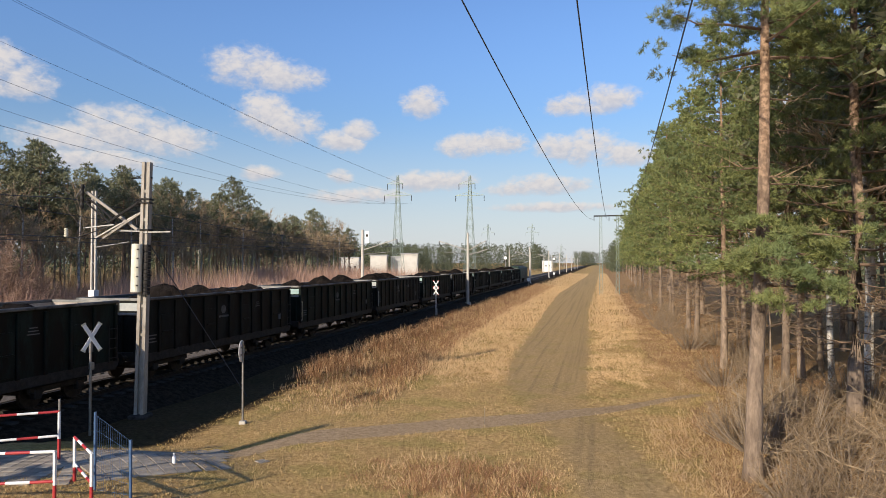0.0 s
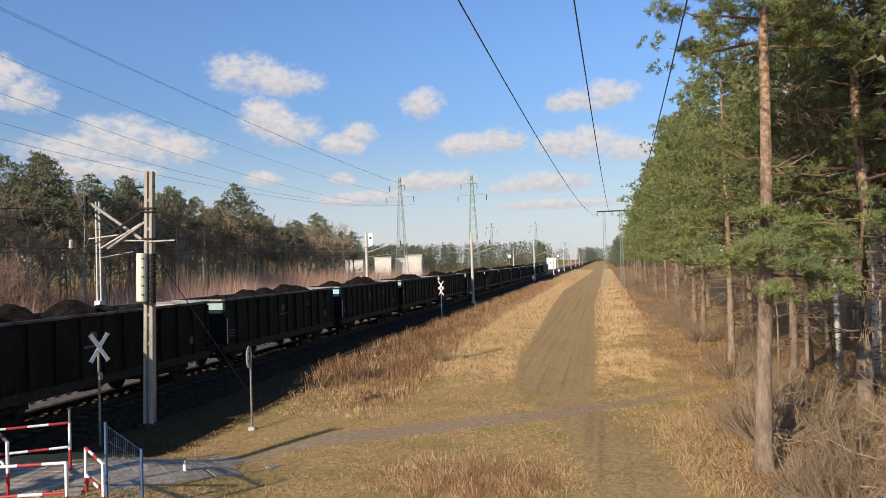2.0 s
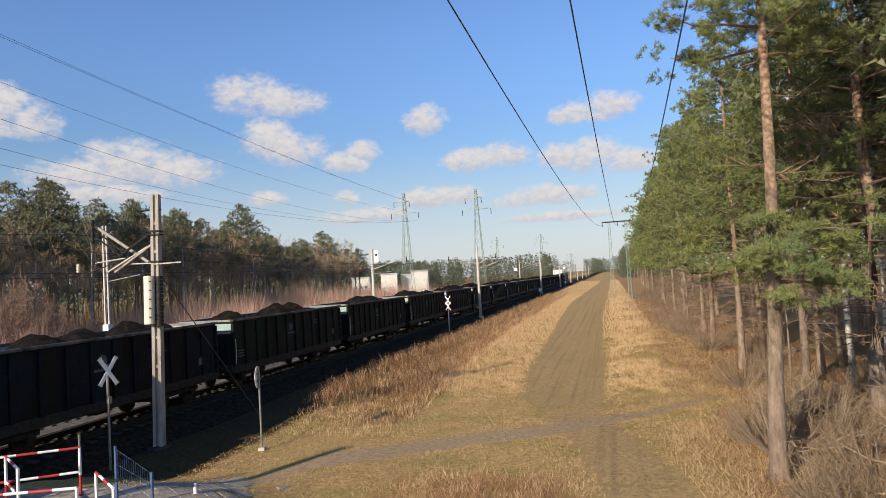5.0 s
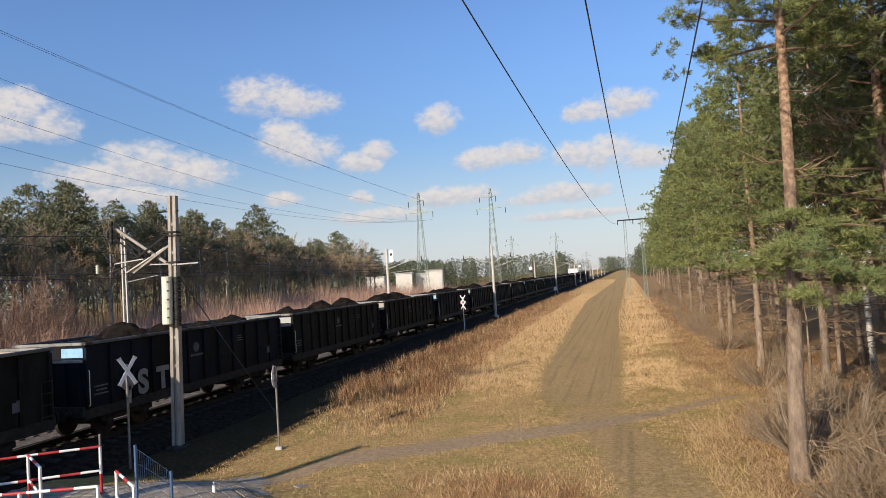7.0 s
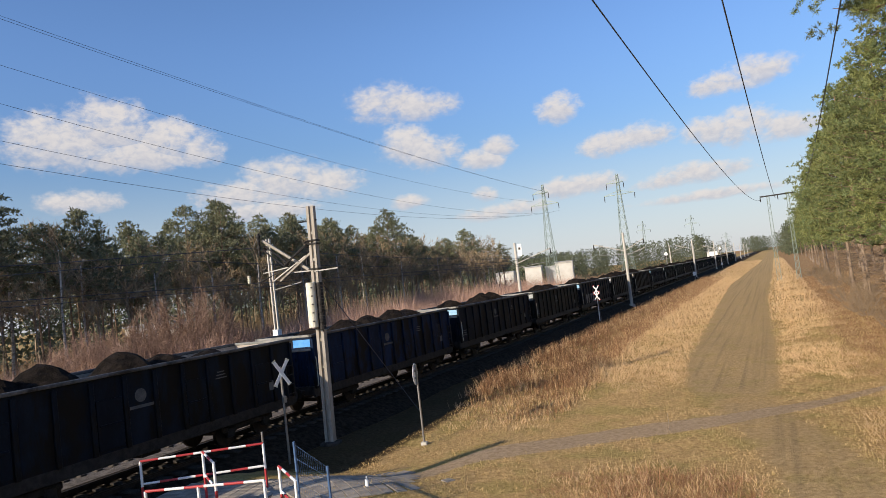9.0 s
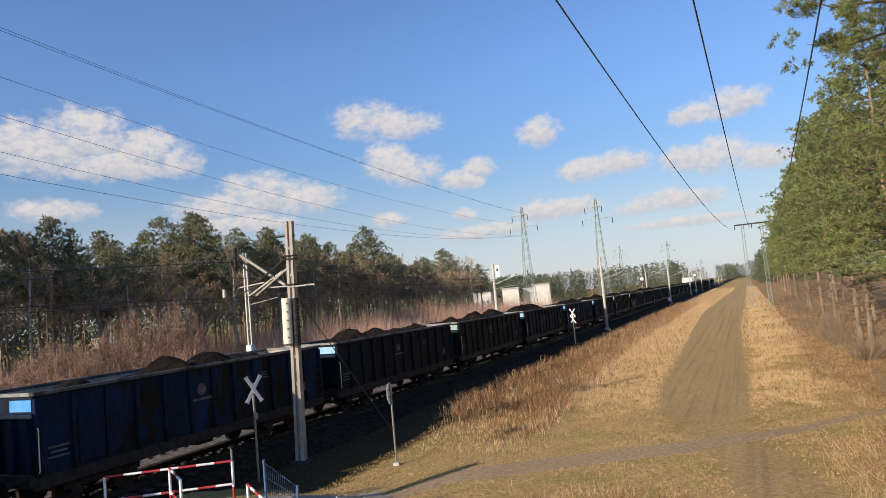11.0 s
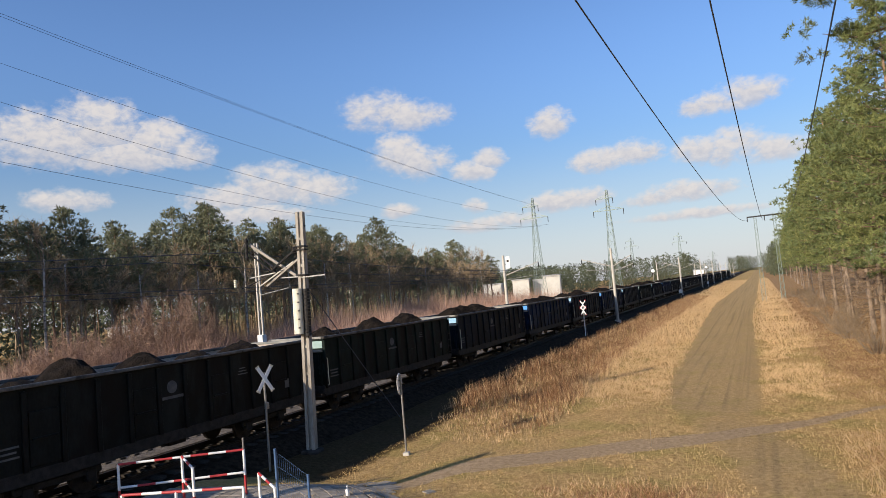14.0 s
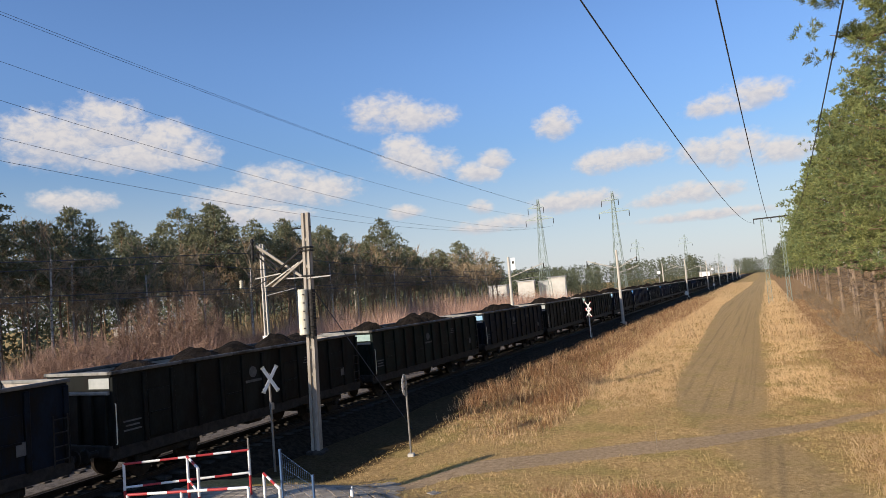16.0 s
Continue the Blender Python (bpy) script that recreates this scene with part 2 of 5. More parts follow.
reddening(BARK, (0.17, 0.105, 0.065), (0.4, 0.265, 0.17))
BIRCH = material("birch_bark", (0.34, 0.31, 0.265), (0.54, 0.5, 0.44), 3.0, 0.85, grain=12, bump=0.3, stretch=(1, 1, 3), stain=(0.05, 0.045, 0.04), stain_at=0.54, stain_scale=1.6)
LIMB = material("limb_bark", (0.09, 0.062, 0.045), (0.22, 0.15, 0.1), 3.0, 0.95, grain=20)
FADED = material("faded_marking", (0.07, 0.07, 0.07), (0.13, 0.13, 0.125), 3.0, 0.8)
TWIG = material("grey_twig", (0.16, 0.12, 0.085), (0.32, 0.25, 0.18), 2.0, 0.9, grain=20)
NEEDLE = leaf_material("pine_needle", (0.105, 0.128, 0.042), (0.29, 0.3, 0.11), (0.15, 0.19, 0.08), through=0.2)
NEEDLE_FAR = leaf_material("pine_needle_dark", (0.1, 0.105, 0.055), (0.27, 0.26, 0.15), (0.15, 0.165, 0.1), through=0.15)
NEEDLE_HAZY = leaf_material("distant_needle", (0.07, 0.088, 0.055), (0.125, 0.14, 0.08), (0.11, 0.115, 0.065), through=0.1)
DEADTWIG = leaf_material("dead_pine_twig", (0.17, 0.115, 0.07), (0.4, 0.29, 0.18), (0.26, 0.18, 0.11), 0.9, 0.05)
STRAW = leaf_material("dry_grass", (0.48, 0.315, 0.16), (0.7, 0.5, 0.29), (0.56, 0.385, 0.205), 0.8, 0.2)
RUSSET = leaf_material("russet_weed", (0.17, 0.085, 0.042), (0.42, 0.235, 0.12), (0.22, 0.118, 0.06), 0.85, 0.1)
TURF = leaf_material("short_grass", (0.3, 0.2, 0.078), (0.62, 0.43, 0.2), (0.37, 0.28, 0.105), 0.85, 0.15)
THICKET = leaf_material("thicket_twig", (0.3, 0.17, 0.12), (0.56, 0.38, 0.29), (0.42, 0.27, 0.2), 0.9, 0.1)
BROWNTWIG = leaf_material("brown_twig", (0.22, 0.155, 0.085), (0.55, 0.41, 0.25), (0.36, 0.26, 0.15), 0.9, 0.05)
# dirty sleeper concrete; its dark colour also stands in for shade
DIRT_SHADE = material("dirt_shade_concrete", (0.03, 0.027, 0.024), (0.085, 0.075, 0.065), 3.0, 0.95, grain=30, bump=0.5)
BRUSH = leaf_material("brush_twig", (0.12, 0.08, 0.045), (0.38, 0.27, 0.16), (0.22, 0.155, 0.09), 0.9, 0.05)
SHRUB = leaf_material("red_shrub_twig", (0.16, 0.097, 0.07), (0.4, 0.27, 0.195), (0.27, 0.175, 0.125), 0.9, 0.05)
PAVER = material("concrete_paver", (0.24, 0.205, 0.165), (0.37, 0.325, 0.265), 3.0, 0.95, grain=40, bump=0.5, vary=0.2)
WALL_PALE = material("pale_render", (0.5, 0.48, 0.43), (0.6, 0.58, 0.53), 0.6, 0.9)
WALL_GREY = material("grey_sheet", (0.3, 0.31, 0.32), (0.42, 0.42, 0.42), 0.5, 0.8)
GLASS_DARK = material("dark_glass", (0.02, 0.025, 0.03), (0.04, 0.05, 0.06), 1.0, 0.2)


for dull in (COAL, SHADED_BALLAST, DIRT_SHADE):
    dull.node_tree.nodes["Principled BSDF"].inputs["Specular IOR Level"].default_value = 0.04


# ---- mesh helpers ----
class Shape:
    """Collects simple solids; turns into one mesh."""

    def __init__(self):
        self.v, self.f = [], []

    def add(self, verts, faces):
        o = len(self.v)
        self.v += [tuple(p) for p in verts]
        self.f += [tuple(i + o for i in f) for f in faces]
        return self

    def box(self, c, s, m=None):
        x, y, z = (k / 2 for k in s)
        pts = [Vector((sx * x, sy * y, sz * z)) for sz in (-1, 1) for sy in (-1, 1) for sx in (-1, 1)]
        if m is not None:
            pts = [m @ p for p in pts]
        pts = [p + Vector(c) for p in pts]
        return self.add(pts, [(0, 2, 3, 1), (4, 5, 7, 6), (0, 1, 5, 4), (2, 6, 7, 3), (0, 4, 6, 2), (1, 3, 7, 5)])

    def bar(self, a, b, w, h=None):
        """A square bar from a to b."""
        a, b = Vector(a), Vector(b)
        d = b - a
        q = d.to_track_quat("Y", "Z").to_matrix()
        return self.box((a + b) / 2, (w, d.length, h or w), q)

    def tube(self, pts, radii, n=8, caps=True):
        pts = [Vector(p) for p in pts]
        if not hasattr(radii, "__len__"):
            radii = [radii] * len(pts)
        radii = [float(r) for r in radii]
        vs, fs = [], []
        for i, p in enumerate(pts):
            d = (pts[min(i + 1, len(pts) - 1)] - pts[max(i - 1, 0)]).normalized()
            u = d.orthogonal().normalized() if abs(d.z) < 0.999 else Vector((1, 0, 0))
            if abs(d.z) < 0.999:
                u = Vector((0, 0, 1)).cross(d).normalized()
            w = d.cross(u)
            vs += [p + radii[i] * (math.cos(k * math.tau / n) * u + math.sin(k * math.tau / n) * w) for k in range(n)]
        for i in range(len(pts) - 1):
            for k in range(n):
                a, b = i * n + k, i * n + (k + 1) % n
                fs.append((a, b, b + n, a + n))
        if caps:
            fs.append(tuple(range(n - 1, -1, -1)))
            fs.append(tuple(len(vs) - n + k for k in range(n)))
        return self.add(vs, fs)

    def mesh(self, name, mat, bevel=0.0, smooth=False):
        me = bpy.data.meshes.new(name)
        me.from_pydata(self.v, [], self.f)
        if bevel:
            bm = bmesh.new()
            bm.from_mesh(me)
            bmesh.ops.bevel(bm, geom=bm.edges[:], offset=bevel, segments=1, affect="EDGES", clamp_overlap=True)
            bm.to_mesh(me)
            bm.free()
        me.materials.append(mat)
        if smooth:
            me.shade_smooth()
        me.update()
        return me


def part(name, shape, mat, parent=None, label="", bevel=0.0, smooth=False):
    ob = new(name, shape.mesh(name, mat, bevel, smooth) if isinstance(shape, Shape) else shape)
    ob.parent = parent
    if label:
        ob["label"] = label
    return ob


def blades(name, mat, root, tip, width, turn=None):
    """One mesh of thin pointed blades from root to tip (arrays of n x 3)."""
    n = len(root)
    d = tip - root
    side = np.cross(d, np.random.normal(size=(n, 3)) if turn is None else turn)
    side /= np.linalg.norm(side, axis=1)[:, None] + 1e-9
    w = np.asarray(width).reshape(-1, 1) * 0.5
    v = np.stack([root - side * w, root + side * w, tip], 1).reshape(-1, 3)
    me = bpy.data.meshes.new(name)
    me.vertices.add(3 * n)
    me.vertices.foreach_set("co", v.astype(np.float32).ravel())
    me.loops.add(3 * n)
    me.loops.foreach_set("vertex_index", np.arange(3 * n, dtype=np.int32))
    me.polygons.add(n)
    me.polygons.foreach_set("loop_start", np.arange(0, 3 * n, 3, dtype=np.int32))
    me.update(calc_edges=True)
    me.materials.append(mat)
    return me


def unit(a):
    return a / (np.linalg.norm(a, axis=-1, keepdims=True) + 1e-9)


def smooth01(x):
    x = np.clip(x, 0, 1)
    return x * x * (3 - 2 * x)


# ---- ground ----
RAIL_Z = 0.72
TRACKS = (-18.6, -22.6)


def height(x, y):
    """The ground's height: flat, with a ramp up to the crossing and a shallow swell by the line."""
    x, y = np.asarray(x, float), np.asarray(y, float)
    ramp = 0.62 * smooth01((-x - 7.5) / 4.0) * smooth01((17.5 - y) / 3.2) * smooth01((x + 16.6) / 1.0)
    swell = 0.35 * np.exp(-((x + 13.2) / 1.8) ** 2) * smooth01((y - 24) / 8)
    return ramp + swell + 0.05 * np.sin(x * 0.7 + 1) * np.sin(y * 0.43) * smooth01((40 - abs(x)) / 20)


def lane_centre(y):
    return np.interp(y, [0, 12, 16, 18, 20.4, 22.5, 25, 28, 34, 47, 77, 117, 250, 500], [2.0, 1.3, 0.65, 0.3, -0.2, -0.75, -1.5, -2.15, -2.6, -2.85, -3.6, -3.9, -2.6, -2.2])


def lane_half(y):
    return np.interp(y, [0, 16, 22, 25, 29, 36, 77, 117, 250, 500], [1.2, 1.2, 1.1, 1.25, 1.75, 2.1, 2.3, 2.9, 2.2, 2.0])


def path_line(x):
    return np.interp(x, [-17, -12, -10.5, -9, -4.9, -2.4, -1.2, 0.8, 3.1, 9], [12.2, 13.3, 15.6, 19.0, 21.9, 23.2, 24.3, 26.0, 28.3, 33])


def make_ground():
    def axis(lo, hi, fine_lo, fine_hi, step):
        a = list(np.arange(fine_lo, fine_hi, step))
        p, d = fine_lo, step
        left = []
        while p > lo:
            d *= 1.35
            p -= d
            left.append(p)
        p, d, right = a[-1], step, []
        while p < hi:
            d *= 1.35
            p += d
            right.append(p)
        return np.array(left[::-1] + a + right)
    xs, ys = axis(-4000, 4000, -20, 12, 0.3), axis(-300, 4500, 6, 90, 0.35)
    gx, gy = np.meshgrid(xs, ys)
    gz = height(gx, gy)
    nx, ny = len(xs), len(ys)
    v = np.stack([gx, gy, gz], -1).reshape(-1, 3)
    i = np.arange(nx * ny).reshape(ny, nx)
    f = np.stack([i[:-1, :-1], i[:-1, 1:], i[1:, 1:], i[1:, :-1]], -1).reshape(-1, 4)
    me = bpy.data.meshes.new("ground")
    me.from_pydata(v.tolist(), [], f.tolist())
    zone = me.color_attributes.new("zone", "FLOAT_COLOR", "POINT")
    lane = np.clip(0.5 + (lane_half(gy) - abs(gx - lane_centre(gy))) / 1.5, 0, 1)
    lane = lane * np.interp(gy, [20, 30], [0.95, 1.0]) * (1 - 0.5 * np.exp(-((gy - 26.6) / 2.0) ** 2))
    wide = np.interp(gx, [-17, -9, -2, 1, 3.5], [0.8, 0.75, 0.6, 0.38, 0.24])
    path = np.clip(0.5 + (wide - abs(gy - path_line(gx)) * 0.8) / 0.5, 0, 1) * (gx > -17) * np.clip((5.5 - gx) / 2, 0, 1)
    wood_left = np.clip(0.5 + (-47 - gx) / 3, 0, 1) * np.clip((gx + 150) / 20, 0, 1)
    litter = np.clip(0.5 + (gx - np.interp(gy, [0, 16, 26, 29, 40, 120], [2.5, 2.6, 3.2, 4.8, 2.6, 2.6])) / 1.6, 0, 1)
    litter = np.maximum(litter, wood_left)
    c = np.stack([lane, path, litter, np.ones_like(lane)], -1).reshape(-1)
    zone.data.foreach_set("color", c.astype(np.float32))
    shade_strip = me.color_attributes.new("shade_strip", "FLOAT_COLOR", "POINT")
    # band beside the near track where the train's shade is painted on
    shade_band = np.clip(0.5 + (-12.5 - gx) / 1.2, 0, 1) * np.clip(0.5 + (gx + 27) / 2, 0, 1) * np.maximum(np.clip((gy - 16.3) / 1.5, 0, 1), np.clip((-15.8 - gx) / 0.5, 0, 1))
    shade_strip.data.foreach_set("color", np.repeat(shade_band.reshape(-1), 4).astype(np.float32))
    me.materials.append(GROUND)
    me.shade_smooth()
    return tagged(new("ground", me), "dry mossy winter grass with a worn earth lane and gravel path", "ground", kind="structure")


make_ground()


def make_track():
    y0, y1 = -60.0, 900.0
    ysn = np.concatenate([np.arange(y0, 100, 1.0), np.arange(100, y1, 20)])
    rng = np.random.default_rng(4)
    # one bed in two halves; the near one is coloured as shaded
    for prof, mat, label in (([(-20.5, 0.5), (-19.2, 0.5), (-16.9, 0.48), (-15.7, -0.1)], SHADED_BALLAST, "ballast bed under the near railway track, coloured dark for the train's shade"),
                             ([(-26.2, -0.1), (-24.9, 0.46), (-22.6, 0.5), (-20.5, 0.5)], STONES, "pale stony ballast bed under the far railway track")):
        n = len(prof)
        bed = Shape()
        vs = [(x + (0 if x == -20.5 else rng.normal(0, 0.04)), y, z + (0 if x == -20.5 else rng.normal(0, 0.025))) for y in ysn for x, z in prof]
        fs = [(j * n + k, j * n + k + 1, (j + 1) * n + k + 1, (j + 1) * n + k) for j in range(len(ysn) - 1) for k in range(n - 1)]
        bed.add(vs, fs)
        tagged(part("ballast_bed", bed, mat), label, "track bed", kind="structure")
    for tx in TRACKS:
        for s in (-0.7535, 0.7535):
            r = Shape()
            sec = [(-0.07, 0), (0.07, 0), (0.02, 0.03), (0.02, 0.12), (0.036, 0.135), (0.036, 0.17), (-0.036, 0.17), (-0.036, 0.135), (-0.02, 0.12), (-0.02, 0.03)]
            vs = [(tx + s + x, y, RAIL_Z - 0.17 + z) for y in (y0, y1) for x, z in sec]
            k = len(sec)
            r.add(vs, [(i, (i + 1) % k, (i + 1) % k + k, i + k) for i in range(k)])
            tagged(part("rail", r, STEEL), "rusty steel rail on concrete sleepers", "rail", "railway rails", "structure")
    sl = Shape()
    sl.box((0, 0, 0), (2.5, 0.26, 0.2))
    me = sl.mesh("sleeper", DIRT_SHADE, 0.03)
    for tx in TRACKS:
        for i in range(140):
            ob = new("sleeper", me)
            ob.location = (tx, 2 + i * 0.6, RAIL_Z - 0.27)
            tagged(ob, "grey concrete railway sleeper in ballast", "sleeper", "railway sleepers")


# ---- train ----
LENGTH = 14.04
BODY = 12.82
TRAIN_S = [(0.0, 0.2), (1.5, 35.4), (2.5, 59.0), (3.5, 82.8), (4.0, 94.5), (6.5, 152.5), (7.0, 164.1), (7.5, 175.7), (8.0, 187.4), (8.5, 198.3), (11.0, 255.5),
           (12.5, 290.0), (13.5, 313.1), (14.5, 335.5), (15.0, 346.9), (16.0, 369.9)]


def wagon_paint(name, a, b):
    m = material(name, a, b, 1.2, 0.6, grain=18, bump=0.25, stain=(0.008, 0.007, 0.006), stain_at=0.52, stain_scale=1.1, stretch=(1, 1, 0.4))
    m.node_tree.nodes["Principled BSDF"].inputs["Specular IOR Level"].default_value = 0.12
    return m


PAINTS = dict(blue=wagon_paint("blue_wagon_paint", (0.003, 0.0055, 0.010), (0.008, 0.0145, 0.026)),
              bright=wagon_paint("bright_blue_wagon_paint", (0.003, 0.009, 0.024), (0.009, 0.026, 0.07)),
              green=wagon_paint("green_wagon_paint", (0.004, 0.0075, 0.006), (0.013, 0.023, 0.019)),
              grey=wagon_paint("grey_wagon_paint", (0.005, 0.0058, 0.0052), (0.016, 0.019, 0.017)),
              brown=wagon_paint("brown_wagon_paint", (0.006, 0.005, 0.0042), (0.018, 0.0145, 0.012)))
RIM = material("rubbed_rim_steel", (0.05, 0.052, 0.05), (0.16, 0.15, 0.14), 2.0, 0.6, grain=18, bump=0.2, stain=(0.03, 0.026, 0.022), stain_at=0.55)
PALE_RIM = material("pale_end_rail", (0.15, 0.15, 0.14), (0.3, 0.285, 0.255), 2.0, 0.7, grain=14, bump=0.2, stain=(0.12, 0.1, 0.08), stain_at=0.62)
INNER = material("worn_inner_steel", (0.3, 0.25, 0.2), (0.52, 0.45, 0.38), 1.0, 0.7, grain=12, bump=0.2, stain=(0.14, 0.11, 0.09), stain_at=0.6)


GRAFF = material("graffiti_paint", (0.2, 0.19, 0.17), (0.3, 0.29, 0.26), 3.0, 0.8)
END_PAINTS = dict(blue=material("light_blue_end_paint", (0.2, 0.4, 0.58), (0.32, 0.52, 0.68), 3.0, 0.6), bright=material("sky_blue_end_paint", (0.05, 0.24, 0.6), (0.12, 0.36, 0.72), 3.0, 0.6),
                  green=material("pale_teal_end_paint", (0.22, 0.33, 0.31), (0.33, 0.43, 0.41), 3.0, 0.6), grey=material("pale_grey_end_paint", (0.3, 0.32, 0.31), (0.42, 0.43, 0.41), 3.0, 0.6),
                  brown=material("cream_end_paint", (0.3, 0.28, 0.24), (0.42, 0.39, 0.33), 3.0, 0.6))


def make_wagon(paint, kind):
    """A four-axle open bulk wagon; rear end of the body at y = 0, rail top at z = 0."""
    w = new("coal_wagon")
    w.empty_display_size = 0.5
    mat = PAINTS[paint]
    z0, z1, hw = 1.12, 3.24, 1.5
    for s in (-1, 1):
        sh = Shape()
        sh.box((s * (hw - 0.12), BODY / 2, (z0 + z1) / 2), (0.03, BODY - 0.1, z1 - z0))
        part("side_wall", sh, mat, w)
        rib = Shape()
        rib.box((s * (hw - 0.075), 0, (z0 + z1 - 0.1) / 2), (0.1, 0.14, z1 - z0 - 0.1))
        rib = rib.mesh("stake", mat, 0.015)
        for i in range(13):
            st = new("stake", rib)
            st.parent = w
            st.location.y = 0.12 + i * (BODY - 0.24) / 12
        rail = Shape()
        rail.box((s * (hw - 0.07), BODY / 2, z1 + 0.02), (0.14, BODY, 0.1))
        part("top_rail", rail, RIM, w, "dull grey rubbed rim", bevel=0.02)
        sole = Shape()
        sole.box((s * (hw - 0.16), BODY / 2, z0 - 0.15), (0.12, BODY, 0.36))
        part("solebar", sole, DARKSTEEL, w, bevel=0.02)
        for i in (1, 4, 7, 10):
            d = Shape()
            y = 0.12 + (i + 0.5) * (BODY - 0.24) / 12
            d.box((s * (hw - 0.085), y, (z0 + 2.7) / 2), (0.04, 0.82, 2.5 - z0))
            d.box((s * (hw - 0.05), y, 1.9), (0.05, 0.7, 0.06))
            part("side_door", d, mat, w, bevel=0.01)
        hr = Shape()
        hr.tube([(s * (hw + 0.03), 0.06, 1.25), (s * (hw + 0.06), 0.06, 1.3), (s * (hw + 0.06), 0.06, 2.35), (s * (hw + 0.03), 0.06, 2.4)], 0.016, 6)
        part("handrail", hr, YELLOWED, w, "pale handrail")
        ld = Shape()
        for k in range(4):
            ld.box((s * (hw + 0.02), BODY - 0.35, 1.25 + 0.35 * k), (0.03, 0.4, 0.03))
        for k in (-0.2, 0.2):
            ld.box((s * (hw + 0.02), BODY - 0.35 + k, 1.75), (0.03, 0.03, 1.3))
        part("ladder", ld, DARKSTEEL, w)
        for k in range(3):
            for yy, zz, ww, hh in ((0.72, 1.55 + 0.13 * k, 0.62 - 0.14 * (k % 2), 0.05), (9.1, 2.45 + 0.1 * k, 0.5 - 0.1 * k, 0.035)):
                mk = Shape()
                mk.box((s * (hw - 0.098), yy, zz), (0.006, ww, hh))
                part("lettering_bar", mk, FADED, w, "faded grey lettering bar")
        em = Shape()
        em.tube([(s * (hw - 0.1), 5.9, 2.5), (s * (hw - 0.092), 5.9, 2.5)], 0.2, 14)
        em.box((s * (hw - 0.096), 5.95, 2.18), (0.006, 0.9, 0.09))
        part("emblem", em, FADED, w, "faded plain emblem patch")
        tp = Shape()
        tp.box((s * (hw - 0.05), BODY - 1.35, 1.75), (0.012, 0.26, 0.34))
        part("data_plate", tp, FADED, w, "small grey data plate", bevel=0.003)
    for y, o in ((0.0, 1), (BODY, -1)):
        e = Shape()
        e.box((0, y + o * 0.06, (z0 + z1) / 2), (2 * hw - 0.28, 0.04, z1 - z0))
        part("end_wall", e, mat, w)
        for k in range(5):
            r = Shape()
            r.box((-1.2 + 0.6 * k, y + o * 0.01, (z0 + 2.65) / 2), (0.1, 0.1, 2.65 - z0))
            part("end_rib", r, mat, w, bevel=0.012)
        t = Shape()
        t.box((0, y + o * 0.05, z1 + 0.02), (2 * hw - 0.28, 0.12, 0.096))
        t.box((0, y + o * 0.02, 2.7), (2 * hw - 0.3, 0.1, 0.1))
        part("end_rail", t, PALE_RIM, w, "pale worn end rail", bevel=0.015)
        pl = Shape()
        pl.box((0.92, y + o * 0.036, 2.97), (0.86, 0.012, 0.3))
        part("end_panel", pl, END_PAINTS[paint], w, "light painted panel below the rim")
        hd = Shape()
        hd.box((0, y - o * 0.02, z0 - 0.06), (2 * hw - 0.2, 0.12, 0.34))
        part("headstock", hd, DARKSTEEL, w, bevel=0.02)
        for s in (-0.875, 0.875):
            b = Shape()
            b.tube([(s, y - o * 0.05, 1.03), (s, y - o * 0.45, 1.03)], 0.09, 10)
            b.tube([(s, y - o * 0.45, 1.03), (s, y - o * 0.49, 1.03), (s, y - o * 0.52, 1.03)], [0.22, 0.22, 0.16], 14)
            part("buffer", b, DARKSTEEL, w)
        c = Shape()
        c.tube([(0, y - o * 0.05, 0.98), (0, y - o * 0.4, 0.95), (0, y - o * 0.58, 0.8)], 0.06, 8)
        part("coupling", c, DARKSTEEL, w)
    fl = Shape()
    fl.box((0, BODY / 2, z0 + 0.03), (2 * hw - 0.3, BODY - 0.2, 0.08))
    part("floor", fl, INNER, w)
    for s in (-1, 1):
        li = Shape()
        li.box((s * (hw - 0.146), BODY / 2, (z0 + z1) / 2 + 0.05), (0.014, BODY - 0.22, z1 - z0 - 0.16))
        part("side_lining", li, INNER, w, "rubbed pale inner steel")
    for y, o in ((0.0, 1), (BODY, -1)):
        li = Shape()
        li.box((0, y + o * 0.1, (z0 + z1) / 2 + 0.05), (2 * hw - 0.34, 0.014, z1 - z0 - 0.16))
        part("end_lining", li, INNER, w, "rubbed pale inner steel")
    for by in (2.3, BODY - 2.3):
        bg = new("bogie")
        bg.parent = w
        bg.location.y = by
        fr = Shape()
        for s in (-1.02, 1.02):
            fr.box((s, 0, 0.62), (0.14, 2.5, 0.2))
            for yy in (-0.9, 0.9):
                fr.box((s, yy, 0.5), (0.2, 0.32, 0.34))
        fr.box((0, 0, 0.7), (2.1, 0.5, 0.3))
        part("bogie_frame", fr, DARKSTEEL, bg, bevel=0.03)
        for yy in (-0.9, 0.9):
            ws = Shape()
            for s in (-0.7535, 0.7535):
                ws.tube([(s - 0.065, yy, 0.46), (s + 0.065, yy, 0.46)], 0.46, 20)
            ws.tube([(-1.05, yy, 0.46), (1.05, yy, 0.46)], 0.08, 8)
            part("wheelset", ws, STEEL, bg)
    br = Shape()
    br.tube([(-0.5, 5.2, 0.75), (-0.5, 6.4, 0.75)], 0.2, 12)
    br.box((0.5, 6.6, 0.75), (0.5, 0.7, 0.4))
    part("brake_gear", br, DARKSTEEL, w)
